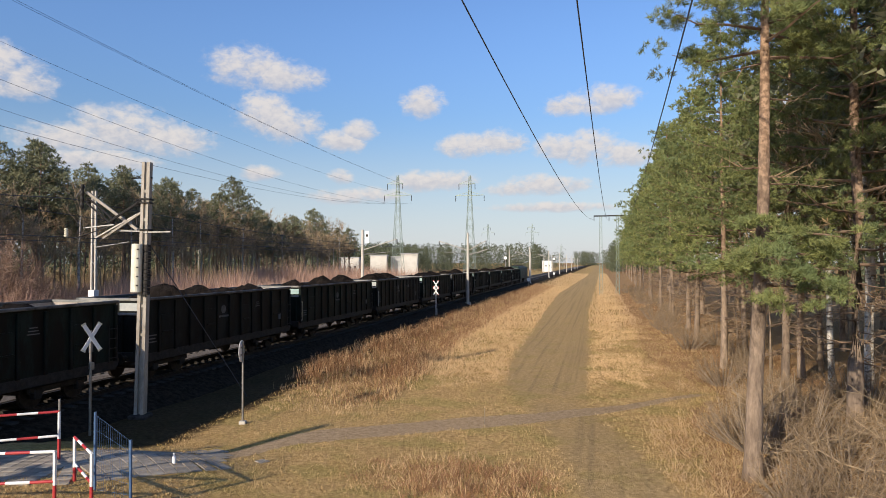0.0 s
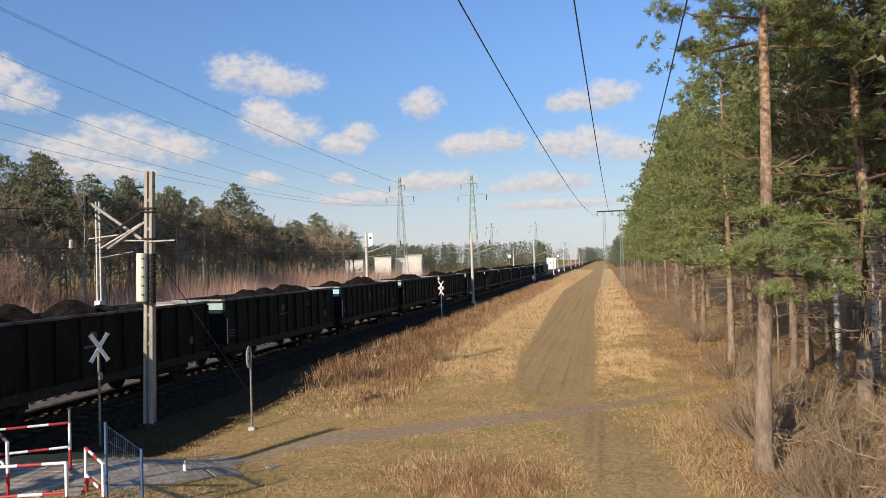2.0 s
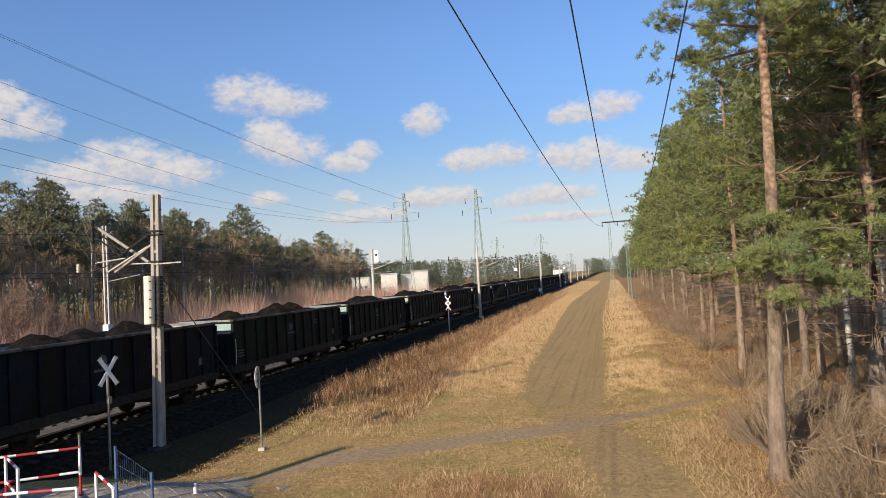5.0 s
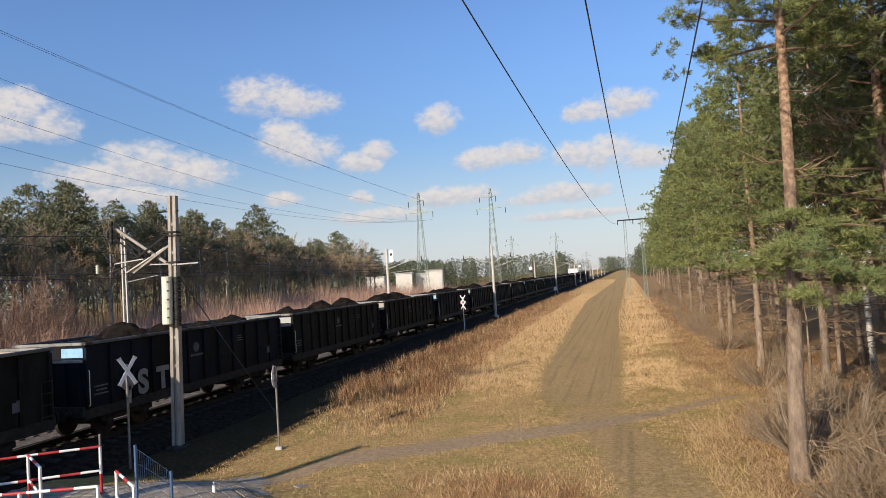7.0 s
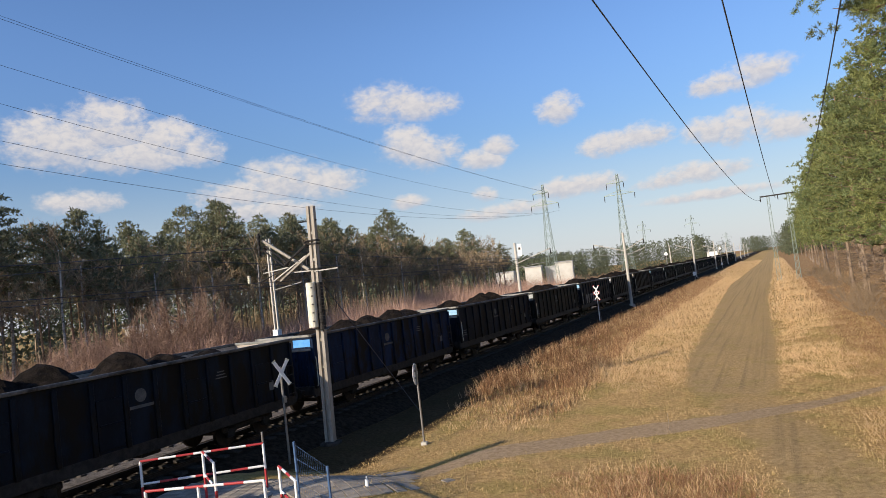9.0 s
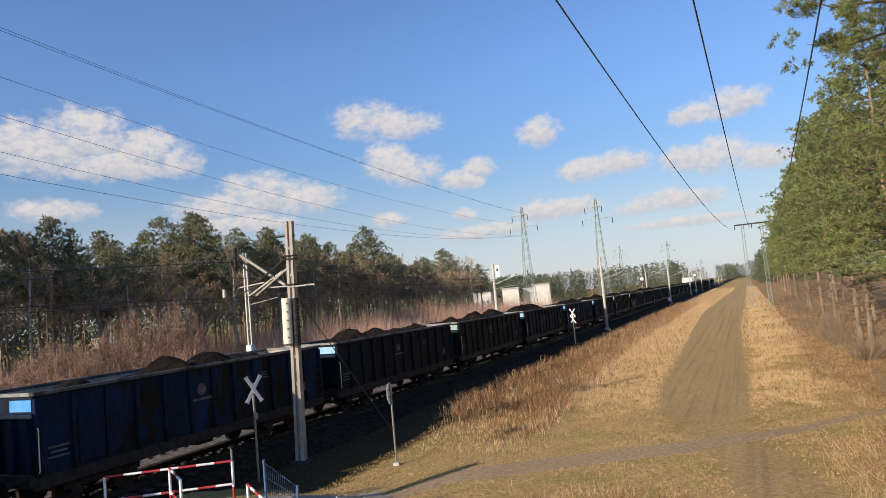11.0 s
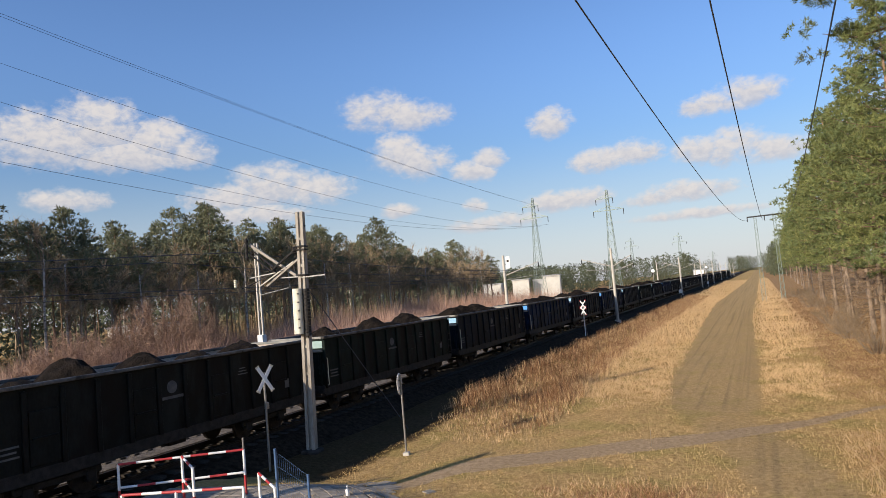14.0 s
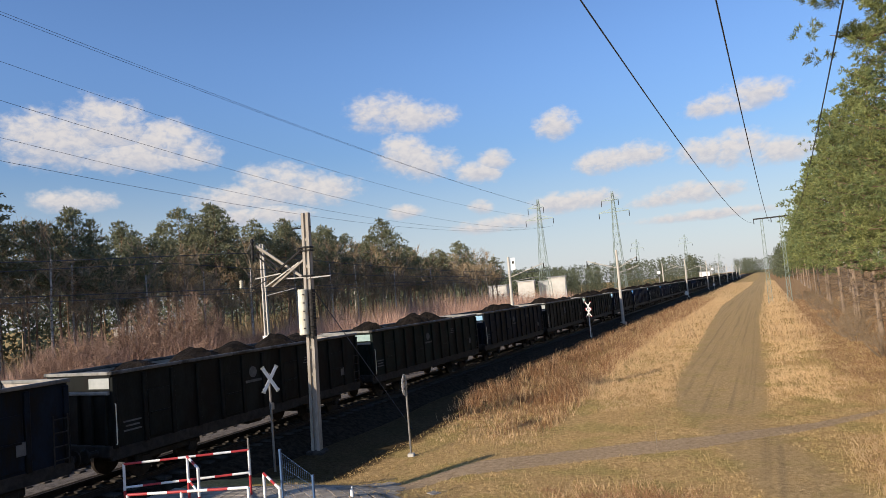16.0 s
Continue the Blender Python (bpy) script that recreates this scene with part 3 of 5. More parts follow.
    if kind == "graffiti":
        for ch, y, size in (("S", 2.35, 1.15), ("T", 3.35, 1.1), ("S", 4.2, 1.15)):
            cu = bpy.data.curves.new("graffiti", "FONT")
            cu.body, cu.size, cu.extrude, cu.offset = ch, size, 0.004, 0.05
            cu.materials.append(GRAFF)
            g = new("graffiti", cu)
            g.parent = w
            g.matrix_basis = pose(hw + 0.004, y, 1.25, 90, 0, 90)
            g["label"] = "pale graffiti letter sprayed on wagon side"
        b = Shape()
        b.tube([(hw - 0.0, 1.85, 1.75), (hw + 0.006, 1.85, 1.75)], 0.33, 12)
        b.box((hw + 0.003, 1.85, 1.4), (0.006, 0.3, 0.4))
        part("graffiti_blot", b, GRAFF, w, "pale sprayed blot")
    return w


def make_coal(seed):
    """A heaped coal load, lower at both ends of the wagon."""
    rng = np.random.default_rng(seed)
    nx, ny = 15, 70
    xs, ys = np.linspace(-1.33, 1.33, nx), np.linspace(0.2, BODY - 0.2, ny)
    gx, gy = np.meshgrid(xs, ys)
    h = np.full_like(gx, 0.0)
    c = rng.uniform(1.6, 2.4)
    while c < BODY - 1.5:
        hh, ww = rng.uniform(0.55, 1.15), rng.uniform(0.9, 1.5)
        h = np.maximum(h, hh * (1 - (abs(gy - c) / (ww * 1.25)) ** 1.3 - (abs(gx - rng.normal(0, 0.12)) / 1.75) ** 1.6))
        c += rng.uniform(1.5, 2.7)
    z = 1.75 + np.clip(h, 0, 2) + 0.95 * smooth01((BODY / 2 - abs(gy - BODY / 2)) / 2.6)
    z += rng.normal(0, 0.035, z.shape)
    i = np.arange(nx * ny).reshape(ny, nx)
    f = np.stack([i[:-1, :-1], i[:-1, 1:], i[1:, 1:], i[1:, :-1]], -1).reshape(-1, 4)
    me = bpy.data.meshes.new("coal_load")
    v = np.stack([gx, gy, z], -1).reshape(-1, 3)
    me.from_pydata(v.tolist(), [], f.tolist())
    me.materials.append(COAL)
    return me


WAGONS, LOADS = [], []
PAINT_OF = {-2: "blue", -5: "blue", -9: "blue", -12: "graffiti", -14: "blue", -15: "bright", -16: "blue", -18: "blue", -19: "bright", -20: "blue", -21: "bright", -22: "blue",
            -25: "blue", -28: "blue", -29: "blue", 0: "grey", -4: "grey", -6: "grey", -10: "brown", -11: "grey", -13: "grey", -24: "grey", -27: "grey", 2: "grey", 4: "brown"}


def make_train():
    made = {}
    coals = [make_coal(11 + i) for i in range(6)]
    names = dict(blue="dark blue steel coal wagon with ribbed sides", green="dark green steel coal wagon with ribbed sides", grey="grey steel coal wagon with ribbed sides",
                 brown="brown steel coal wagon with ribbed sides", bright="bright blue steel coal wagon with ribbed sides", graffiti="blue steel coal wagon with pale graffiti letters")
    for n in range(8, -30, -1):
        k = PAINT_OF.get(n, "green")
        if k not in made:
            w = made[k] = make_wagon("blue" if k == "graffiti" else k, k)
            tagged(w, names[k], "freight wagon", "wagons of the coal train")
        else:
            w = copy_thing(made[k], Matrix.Identity(4))
        WAGONS.append((w, 22.4 + LENGTH * n))
        ld = new("coal_load", coals[n % 6])
        tagged(ld, "heaped black coal filling an open wagon", "coal load", "coal loads", "stuff")
        LOADS.append((ld, 22.4 + LENGTH * n))


def make_loco():
    lo = new("locomotive")
    p = wagon_paint("dark_green_loco_paint", (0.03, 0.05, 0.04), (0.06, 0.09, 0.07))
    b = Shape()
    prof = [(-1.48, 1.0), (-1.5, 2.4), (-1.42, 3.3), (-1.0, 3.75), (0, 3.88), (1.0, 3.75), (1.42, 3.3), (1.5, 2.4), (1.48, 1.0)]
    secs = [(0.0, 0.86), (0.5, 1.0), (15.0, 1.0), (15.5, 0.86)]
    k = len(prof)
    b.add([(x * s, y, 1.0 + (z - 1.0) * (0.92 + 0.08 * (s == 1.0))) for y, s in secs for x, z in prof],
          [(j * k + i, j * k + (i + 1) % k, (j + 1) * k + (i + 1) % k, (j + 1) * k + i) for j in range(3) for i in range(k)] + [tuple(range(k)), tuple(3 * k + i for i in range(k - 1, -1, -1))])
    part("body", b, p, lo)
    for y in (-0.01, 15.51):
        for s in (-0.55, 0.55):
            g = Shape()
            g.box((s, y, 2.75), (0.85, 0.06, 0.65))
            part("cab_window", g, GLASS_DARK, lo, bevel=0.02)
            h = Shape()
            h.tube([(s, y - 0.03, 1.5), (s, y + 0.03, 1.5)], 0.13, 12)
            part("headlight", h, WHITE, lo, "round headlight glass")
    r = Shape()
    for y in (3.2, 12.2):
        r.box((0, y, 3.95), (1.6, 1.6, 0.12))
        r.bar((0, y - 0.7, 4.0), (0, y + 0.5, 4.35), 0.05)
        r.bar((0, y + 0.5, 4.35), (0, y - 0.4, 4.6), 0.05)
        r.bar((-0.8, y - 0.4, 4.62), (0.8, y - 0.4, 4.62), 0.06)
    part("pantograph", r, DARKSTEEL, lo)
    for by in (3.4, 12.1):
        f = Shape()
        f.box((0, by, 0.75), (2.5, 3.6, 0.45))
        for yy in (-1.2, 1.2):
            for s in (-0.7535, 0.7535):
                f.tube([(s - 0.07, by + yy, 0.6), (s + 0.07, by + yy, 0.6)], 0.6, 18)
        part("bogie", f, DARKSTEEL, lo)
    tagged(lo, "dark green electric locomotive heading the coal train", "locomotive")
    WAGONS.append((lo, 22.4 + LENGTH * 9 + 0.2))


make_track()
make_train()
make_loco()


# ---- line-side masts, signs and fences ----
def raked_arm(parent, x, z, side, reach):
    """A plain raked bracket as on the masts further along."""
    a = Shape()
    a.tube([(x, 0, z), (x + side * reach, 0, z + 1.15)], 0.05, 8)
    part("bracket", a, CONCRETE, parent)
    a = Shape()
    a.tube([(x, 0, z - 0.5), (x + side * reach * 0.8, 0, z - 0.25)], 0.03, 8)
    part("steady_arm", a, ZINC, parent)
    a = Shape()
    a.tube([(x + side * reach, 0, z + 1.15), (x + side * reach, 0, z + 0.6)], 0.06, 8)
    part("insulator", a, DARKSTEEL, parent)


def make_mast(x, y, h, side, reach, both=False, lean=0.0):
    m = new("catenary_mast")
    s = Shape()
    s.tube([(0, 0, 0), (0, 0, h)], [0.2, 0.13], 12)
    part("pole", s, CONCRETE, m, smooth=False)
    b = Shape()
    b.box((0, 0, 0.15), (0.7, 0.7, 0.4))
    part("footing", b, CONCRETE, m, bevel=0.04)
    raked_arm(m, side * 0.14, h - 2.2, side, reach + 1.2)
    if both:
        raked_arm(m, -side * 0.14, h - 2.2, -side, 2.2)
    m.matrix_basis = pose(x, y, 0, 0, lean, 0)
    return tagged(m, "grey concrete catenary mast with raked tube bracket", "catenary mast", "catenary masts")


def make_near_mast():
    """The mast by the crossing: ribbed concrete post, tension weights, white cover plate and double bracket."""
    m = new("catenary_mast")
    h = 8.92
    for s in (-0.11, 0.11):
        f = Shape()
        f.add(*frustum((s, 0, 0), 0.055, 0.15, (s * 0.85, 0, h), 0.05, 0.11))
        part("flange", f, WOODISH, m)
    w = Shape()
    w.add(*frustum((0, 0, 0), 0.1, 0.06, (0, 0, h - 0.02), 0.09, 0.05))
    part("web", w, WOODISH, m)
    for k in range(8):
        st = Shape()
        st.box((0, 0, 0.9 + k * 1.0), (0.24, 0.2, 0.1))
        part("batten", st, WOODISH, m)
    ft = Shape()
    ft.box((0, 0, 0.02), (0.65, 0.65, 0.24))
    # footing coloured near-black for the train's shade it stands in
    part("footing", ft, DIRT_SHADE, m, bevel=0.05)
    for z in (7.62, 7.5, 6.55, 4.95):
        c = Shape()
        c.box((0, 0, z), (0.38, 0.34, 0.06))
        part("clamp", c, DARKSTEEL, m, bevel=0.01)
    cv = Shape()
    cv.tube([(-0.13, -0.3, z) for z in (4.38, 4.4, 6.03, 6.05)], [0.165, 0.18, 0.18, 0.165], 20)
    part("cover_plate", cv, YELLOWED, m, "curved white plate with small dark marks")
    for k in range(5):
        mk = Shape()
        mk.box((-0.03, -0.462, 4.62 + k * 0.31), (0.07, 0.012, 0.05))
        part("mark", mk, DARKSTEEL, m)
    for k in range(14):
        g = Shape()
        g.tube([(0.16, -0.17, 4.3 + 0.125 * k), (0.16, -0.17, 4.41 + 0.125 * k)], 0.13, 14)
        part("tension_weight", g, DARKSTEEL, m)
    rod = Shape()
    rod.tube([(0.16, -0.17, 4.2), (0.16, -0.17, 7.5)], 0.015, 6)
    part("tension_rod", rod, DARKSTEEL, m)
    for name, a, b, w, mat in (("bracket_beam", (-2.15, 0.05, 7.85), (-0.3, 0.05, 6.55), 0.1, WOODISH), ("bracket_brace", (-0.1, -0.08, 7.17), (-1.45, -0.08, 6.22), 0.075, WOODISH),
                               ("steady_arm", (-2.25, 0.1, 6.58), (-1.15, 0.1, 6.72), 0.05, ZINC), ("steady_arm", (-1.2, 0.0, 6.5), (-0.15, 0.0, 6.5), 0.05, ZINC),
                               ("steady_arm", (-2.6, 0.1, 6.2), (-1.3, 0.1, 6.66), 0.035, DARKSTEEL), ("steady_arm", (-2.3, 0.12, 6.28), (-1.5, 0.12, 6.62), 0.03, DARKSTEEL)):
        bb = Shape()
        bb.bar(a, b, w)
        part(name, bb, mat, m, bevel=0.008)
    for k in (-0.06, 0.06):
        for a, b in (((-1.98, 7.52), (-1.12, 6.82)), ((-1.12, 6.86), (-0.2, 7.5))):
            st = Shape()
            st.tube([(a[0] + k, -0.16, a[1] + k), (b[0] + k, -0.16, b[1] + k)], 0.03, 6)
            part("tension_strut", st, DARKSTEEL, m)
    for x, z0, z1, r in ((-2.22, 7.25, 8.1, 0.075), (-2.75, 6.25, 6.55, 0.07), (-1.12, 6.72, 6.95, 0.09), (-1.98, 7.4, 7.62, 0.09), (-0.24, 7.35, 7.62, 0.1)):
        ins = Shape()
        n = 9
        ins.tube([(x, -0.1, z0 + (z1 - z0) * k / (n - 1)) for k in range(n)], [r if k % 2 else r * 0.6 for k in range(n)], 10)
        part("insulator", ins, DARKSTEEL if x > -2.5 else YELLOWED, m)
    lk = Shape()
    lk.tube([(-2.2, 0.0, 8.05), (-2.9, 1.0, 8.02), (-4.2, 3.0, 7.95)], 0.03, 6)
    part("link_rod", lk, ZINC, m)
    ar = Shape()
    ar.bar((0.0, -0.15, 6.46), (0.95, -0.15, 6.5), 0.045)
    part("cross_arm", ar, ZINC, m)
    tp = Shape()
    tp.tube([(-0.55, 0, 8.35), (0.2, 0, 8.38)], 0.025, 6)
    part("top_pin", tp, DARKSTEEL, m)
    gw = Shape()
    gw.tube([(0.15, 0.1, 6.0), (2.6, 3.6, 0.1)], 0.018, 5)
    part("guy_wire", gw, CABLE, m)
    m.matrix_basis = pose(-15.59, 20.38, 0, 0, 1.2, 12)
    return tagged(m, "weathered concrete catenary mast with white cover plate", "catenary mast")


def frustum(a, ax, ay, b, bx, by):
    v = [(c[0] + sx * hx, c[1] + sy * hy, c[2]) for c, hx, hy in ((a, ax, ay), (b, bx, by)) for sy in (-1, 1) for sx in (-1, 1)]
    return v, [(0, 2, 3, 1), (4, 5, 7, 6), (0, 1, 5, 4), (2, 6, 7, 3), (0, 4, 6, 2), (1, 3, 7, 5)]


def make_lattice_mast(x, y, h):
    """The pale twin-legged mast across the tracks."""
    m = new("catenary_mast")
    for s in (-0.1, 0.1):
        f = Shape()
        f.add(*frustum((s * 1.3, 0, 0), 0.04, 0.06, (s, 0, h), 0.035, 0.05))
        part("leg", f, CONCRETE, m)
    for k in range(11):
        b = Shape()
        z = 1.0 + k * (h - 1.2) / 10.5
        b.bar((-0.15, 0, z), (0.15, 0, z + (0.3 if k % 2 else -0.3)), 0.04)
        part("lacing", b, ZINC, m)
    ft = Shape()
    ft.add(*frustum((0, 0, 0), 0.2, 0.2, (0, 0, 4.0), 0.17, 0.17))
    part("footing", ft, WHITE, m)
    raked_arm(m, 0.15, h - 2.4, 1, 2.4)
    m.matrix_basis = pose(x, y, 0)
    return tagged(m, "pale twin-legged steel mast on a white foot", "catenary mast", "catenary masts")


make_near_mast()
make_lattice_mast(-25.3, 29.4, 9.1)
m3 = make_mast(-25.3, 69.5, 9.0, 1, 2.6)
make_mast(-16.27, 83.5, 9.18, -1, 2.4, both=True)
for i, yy in enumerate((164.7, 228, 290, 352, 414, 476, 538)):
    make_mast(-16.6, yy, 9.2, -1, 2.4)
for i, yy in enumerate((131, 193, 255, 317, 379, 441, 503)):
    make_mast(-25.4, yy, 9.1, 1, 2.6)

sg = new("mast_sign")
s = Shape()
s.box((0, 0, 0), (0.55, 0.05, 1.3))
part("board", s, WHITE, sg, bevel=0.01)
s = Shape()
s.box((0, -0.028, 0.15), (0.3, 0.008, 0.28))
part("symbol_bar", s, DARKSTEEL, sg)
s = Shape()
s.box((-0.36, 0.02, 0.2), (0.3, 0.04, 0.05))
s.box((-0.36, 0.02, -0.2), (0.3, 0.04, 0.05))
part("clip", s, ZINC, sg)
sg.matrix_basis = pose(-24.75, 69.4, 8.2, 0, 0, -18)
tagged(sg, "tall white sign board clamped to a mast", "sign board")


def crossbuck(x, y, z, h, turn, both=False, size=0.62):
    """A level-crossing cross of two white boards with red tips, on a grey post."""
    c = new("crossing_sign")
    p = Shape()
    p.tube([(0, 0, 0), (0, 0, h - 0.15)], 0.04, 10)
    part("post", p, WHITE if both else ZINC, c)
    levels = (0.0, -1.05 * size) if both else (0.0,)
    for lv in levels:
        for a in (-1, 1):
            b = Shape()
            q = Euler((0, a * radians(58), 0)).to_matrix()
            b.box((0, -0.055 - 0.012 * (a > 0), h - size * 0.62 + lv), (size * 1.75, 0.012, 0.09 if both else 0.12), q)
            arm = part("cross_board", b, WHITE, c, bevel=0.004)
            for e in (-1, 1):
                for k, wdt in ((0.5, 0.05),):
                    t = Shape()
                    off = q @ Vector((e * size * 0.84, 0, 0))
                    t.box((off.x, -0.063 - 0.012 * (a > 0), h - size * 0.62 + lv + off.z), (wdt, 0.006, 0.15), q)
                    part("tip", t, RED if both else YELLOWED, arm)
    bx = Shape()
    bx.box((0.02, -0.03, h - 1.25), (0.12, 0.14, 0.22))
    part("clamp_box", bx, ZINC, c, bevel=0.015)
    stay = Shape()
    stay.tube([(0.02, 0.04, 1.6), (0.16, 0.3, 0.0)], 0.018, 6)
    part("stay", stay, ZINC, c)
    c.matrix_basis = pose(x, y, z, 0, 0, turn)
    return tagged(c, "white diagonal-cross level crossing sign on grey post", "crossing sign", "level crossing signs")


crossbuck(-15.4, 17.8, 0.05, 3.4, 66, size=0.57)
crossbuck(-15.3, 62.5, 0.35, 3.25, 12, both=True, size=0.55)

rs = new("round_sign")
s = Shape()
s.tube([(0, 0, 0), (0, 0, 2.75)], 0.035, 10)
part("post", s, ZINC, rs)
s = Shape()
s.tube([(0, 0.04, 2.42), (0, 0.055, 2.42)], 0.37, 28)
part("disc", s, WHITE, rs, "white round traffic sign disc", bevel=0.004)
s = Shape()
s.box((0, 0.025, 2.55), (0.3, 0.03, 0.05))
s.box((0, 0.025, 2.3), (0.3, 0.03, 0.05))
part("bracket", s, ZINC, rs)
s = Shape()
s.box((0, 0, 0.02), (0.22, 0.22, 0.12))
part("footing", s, CONCRETE, rs, bevel=0.02)
rs.matrix_basis = pose(-11.72, 20.5, 0.0, 0, 0, 106)
tagged(rs, "round traffic sign seen edge-on, grey post", "traffic sign")


def striped(parent, a, b, r=0.03, step=0.32, first=0):
    """A rail painted in red and white lengths, one part a length."""
    a, b = Vector(a), Vector(b)
    n = max(1, round((b - a).length / step))
    for i in range(n):
        s = Shape()
        s.tube([a.lerp(b, i / n), a.lerp(b, (i + 1) / n)], r, 8)
        part("rail_length", s, WHITE if (i + first) % 2 else RED, parent)


def make_barrier(x0, y0, x1, y1, h=1.2, mid=0.62, posts=(0.0, 1.0), white_post=True):
    z = float(min(height(x0, y0), height(x1, y1)))
    f = new("pedestrian_barrier")
    d = Vector((x1 - x0, y1 - y0, 0))
    striped(f, (0, 0, h), (d.x, d.y, h), step=0.42)
    striped(f, (0, 0, mid), (d.x, d.y, mid), step=0.42, first=1)
    for k in posts:
        striped(f, (d.x * k, d.y * k, -0.1), (d.x * k, d.y * k, h), r=0.034, step=0.65, first=0)
    f.location = (x0, y0, z)
    return tagged(f, "red and white striped steel pedestrian barrier at crossing", "barrier", "crossing barriers")


make_barrier(-15.25, 11.95, -12.72, 13.7)
make_barrier(-13.9, 12.75, -12.55, 11.8)
make_barrier(-12.9, 10.15, -10.4, 11.1, posts=(0.0, 0.45, 1.0))
make_barrier(-11.2, 12.5, -9.9, 11.5)

gp = new("marker_post")
s = Shape()
s.tube([(0, 0, 0), (0, 0, 1.5)], 0.028, 8)
part("stake", s, ZINC, gp)
gp.location = (-12.95, 13.95, 0.55)
tagged(gp, "thin grey steel stake beside a striped barrier", "post")


def make_mesh_fence():
    f = new("mesh_fence")
    x0, y0, x1, y1 = -10.55, 12.35, -9.55, 12.2
    z = 0.45
    for x, y, h in ((x0, y0, 1.75), (x1, y1, 1.25)):
        s = Shape()
        s.tube([(x, y, z - 0.2), (x, y, z + h)], 0.03, 8)
        part("post", s, BLUEPAINT, f)
    for i in range(17):
        k = i / 16
        s = Shape()
        x, y = x0 + (x1 - x0) * k, y0 + (y1 - y0) * k
        top = 1.7 - 0.48 * k
        s.tube([(x, y, z), (x, y, z + top)], 0.0025, 4)
        part("wire", s, BLUEPAINT, f)
    for i in range(6):
        s = Shape()
        s.tube([(x0, y0, z + 0.1 + i * 0.318), (x1, y1, z + 0.1 + i * 0.224)], 0.003, 4)
        part("wire", s, BLUEPAINT, f)
    return tagged(f, "low blue welded mesh fence panel beside path", "fence")


make_mesh_fence()


def make_lamp_pole():
    """Stands beside the crossing out of view; its shadow lies along the path."""
    p = new("cable_pole")
    s = Shape()
    s.tube([(0, 0, 0), (0, 0, 6.0)], [0.2, 0.17], 12)
    part("pole", s, CONCRETE, p)
    for z, w in ((4.1, 0.6), (3.2, 0.5)):
        if w:
            a = Shape()
            a.bar((-w, 0.3, z), (w, -0.3, z), 0.12)
            part("cross_arm", a, DARKSTEEL, p)
    p.location = (-15.3, 6.2, 0.3)
    return tagged(p, "slim concrete cable pole with short cross arms", "pole")


make_lamp_pole()


# ---- power lines ----
def lattice_leg(sh, h, base, top, bays, w=0.09):
    zs = [h * (1 - (1 - i / bays) ** 1.15) for i in range(bays + 1)]
    wid = [base + (top - base) * (z / h) ** 0.8 for z in zs]
    for sx in (-1, 1):
        for sy in (-1, 1):
            for i in range(bays):
                sh.bar((sx * wid[i], sy * wid[i], zs[i]), (sx * wid[i + 1], sy * wid[i + 1], zs[i + 1]), w)
    for i in range(bays):
        a, b, za, zb = wid[i], wid[i + 1], zs[i], zs[i + 1]
        for s in (-1, 1):
            sh.bar((-a, s * a, za), (b, s * b, zb), w * 0.55)
            sh.bar((a, s * a, za), (-b, s * b, zb), w * 0.55)
            sh.bar((s * a, -a, za), (s * b, b, zb), w * 0.55)
            sh.bar((s * a, a, za), (s * b, -b, zb), w * 0.55)


def make_pylon(x, y, h, proto=[]):
    if not proto:
        p = new("power_pylon")
        t = Shape()
        lattice_leg(t, 32.0, 1.9, 0.25, 12, 0.1)
        part("tower", t, LATTICE, p)
        for z, l, r in ((25.8, -4.4, 4.4), (29.4, -3.4, 1.6)):
            for s in (l, r):
                for o, up, w in ((-0.5, 0.0, 0.14), (0.5, 0.0, 0.14), (0.0, 1.2, 0.12)):
                    a = Shape()
                    a.bar((0, o, z + up), (s, 0, z + 0.1), w)
                    part("cross_arm_bar", a, LATTICE, p)
            for s in (l, r):
                i = Shape()
                i.tube([(s, 0, z), (s, 0, z - 1.7)], 0.1, 6)
                part("insulator", i, DARKSTEEL, p)
        proto.append(p)
        p.matrix_basis = Matrix.LocRotScale((x, y, 0), None, Vector((1, 1, h / 32)))
        return tagged(p, "grey-green lattice steel power pylon with cross arms", "power pylon", "power pylons")
    return copy_thing(proto[0], Matrix.LocRotScale((x, y, 0), None, Vector((1, 1, h / 32 / proto[0].scale.z))))


make_pylon(-61.2, 200, 32.6)
make_pylon(-38.3, 200, 31.9)
for x, y, h in ((-75.2, 460, 32), (-44.6, 460, 31.8), (-38.3, 700, 24.0)):
    make_pylon(x, y, h)


def make_wire(name, pts, r, label):
    s = Shape()
    s.tube(pts, r, 5)
    return tagged(part(name, s, CABLE), label, "cable", "overhead cables")


def sag(x0, x1, ys, ya, za, yb, zb, yc, zc):
    """A parabola in height through three places."""
    m = np.array([[y * y, y, 1] for y in (ya, yb, yc)], float)
    a, b, c = np.linalg.solve(m, [za, zb, zc])
    return [(x0 + (x1 - x0) * (y - ya) / (yc - ya), y, a * y * y + b * y + c) for y in ys]


LINES = [(0.0, 57.6, 33.9, 101.0, 32.05, 30.6), (0.5, 57.6, 33.4, 101.0, 31.65, 30.3), (-3.4, 60.7, 30.0, 104.0, 27.8, 27.8), (1.6, 55.9, 24.2, 90.2, 22.1, 23.6),
         (-4.4, 61.5, 22.75, 99.2, 21.2, 23.9), (4.4, 53.2, 18.8, 72.6, 18.2, 23.9)]    # offset across, then distance and height at two places and at the pylon


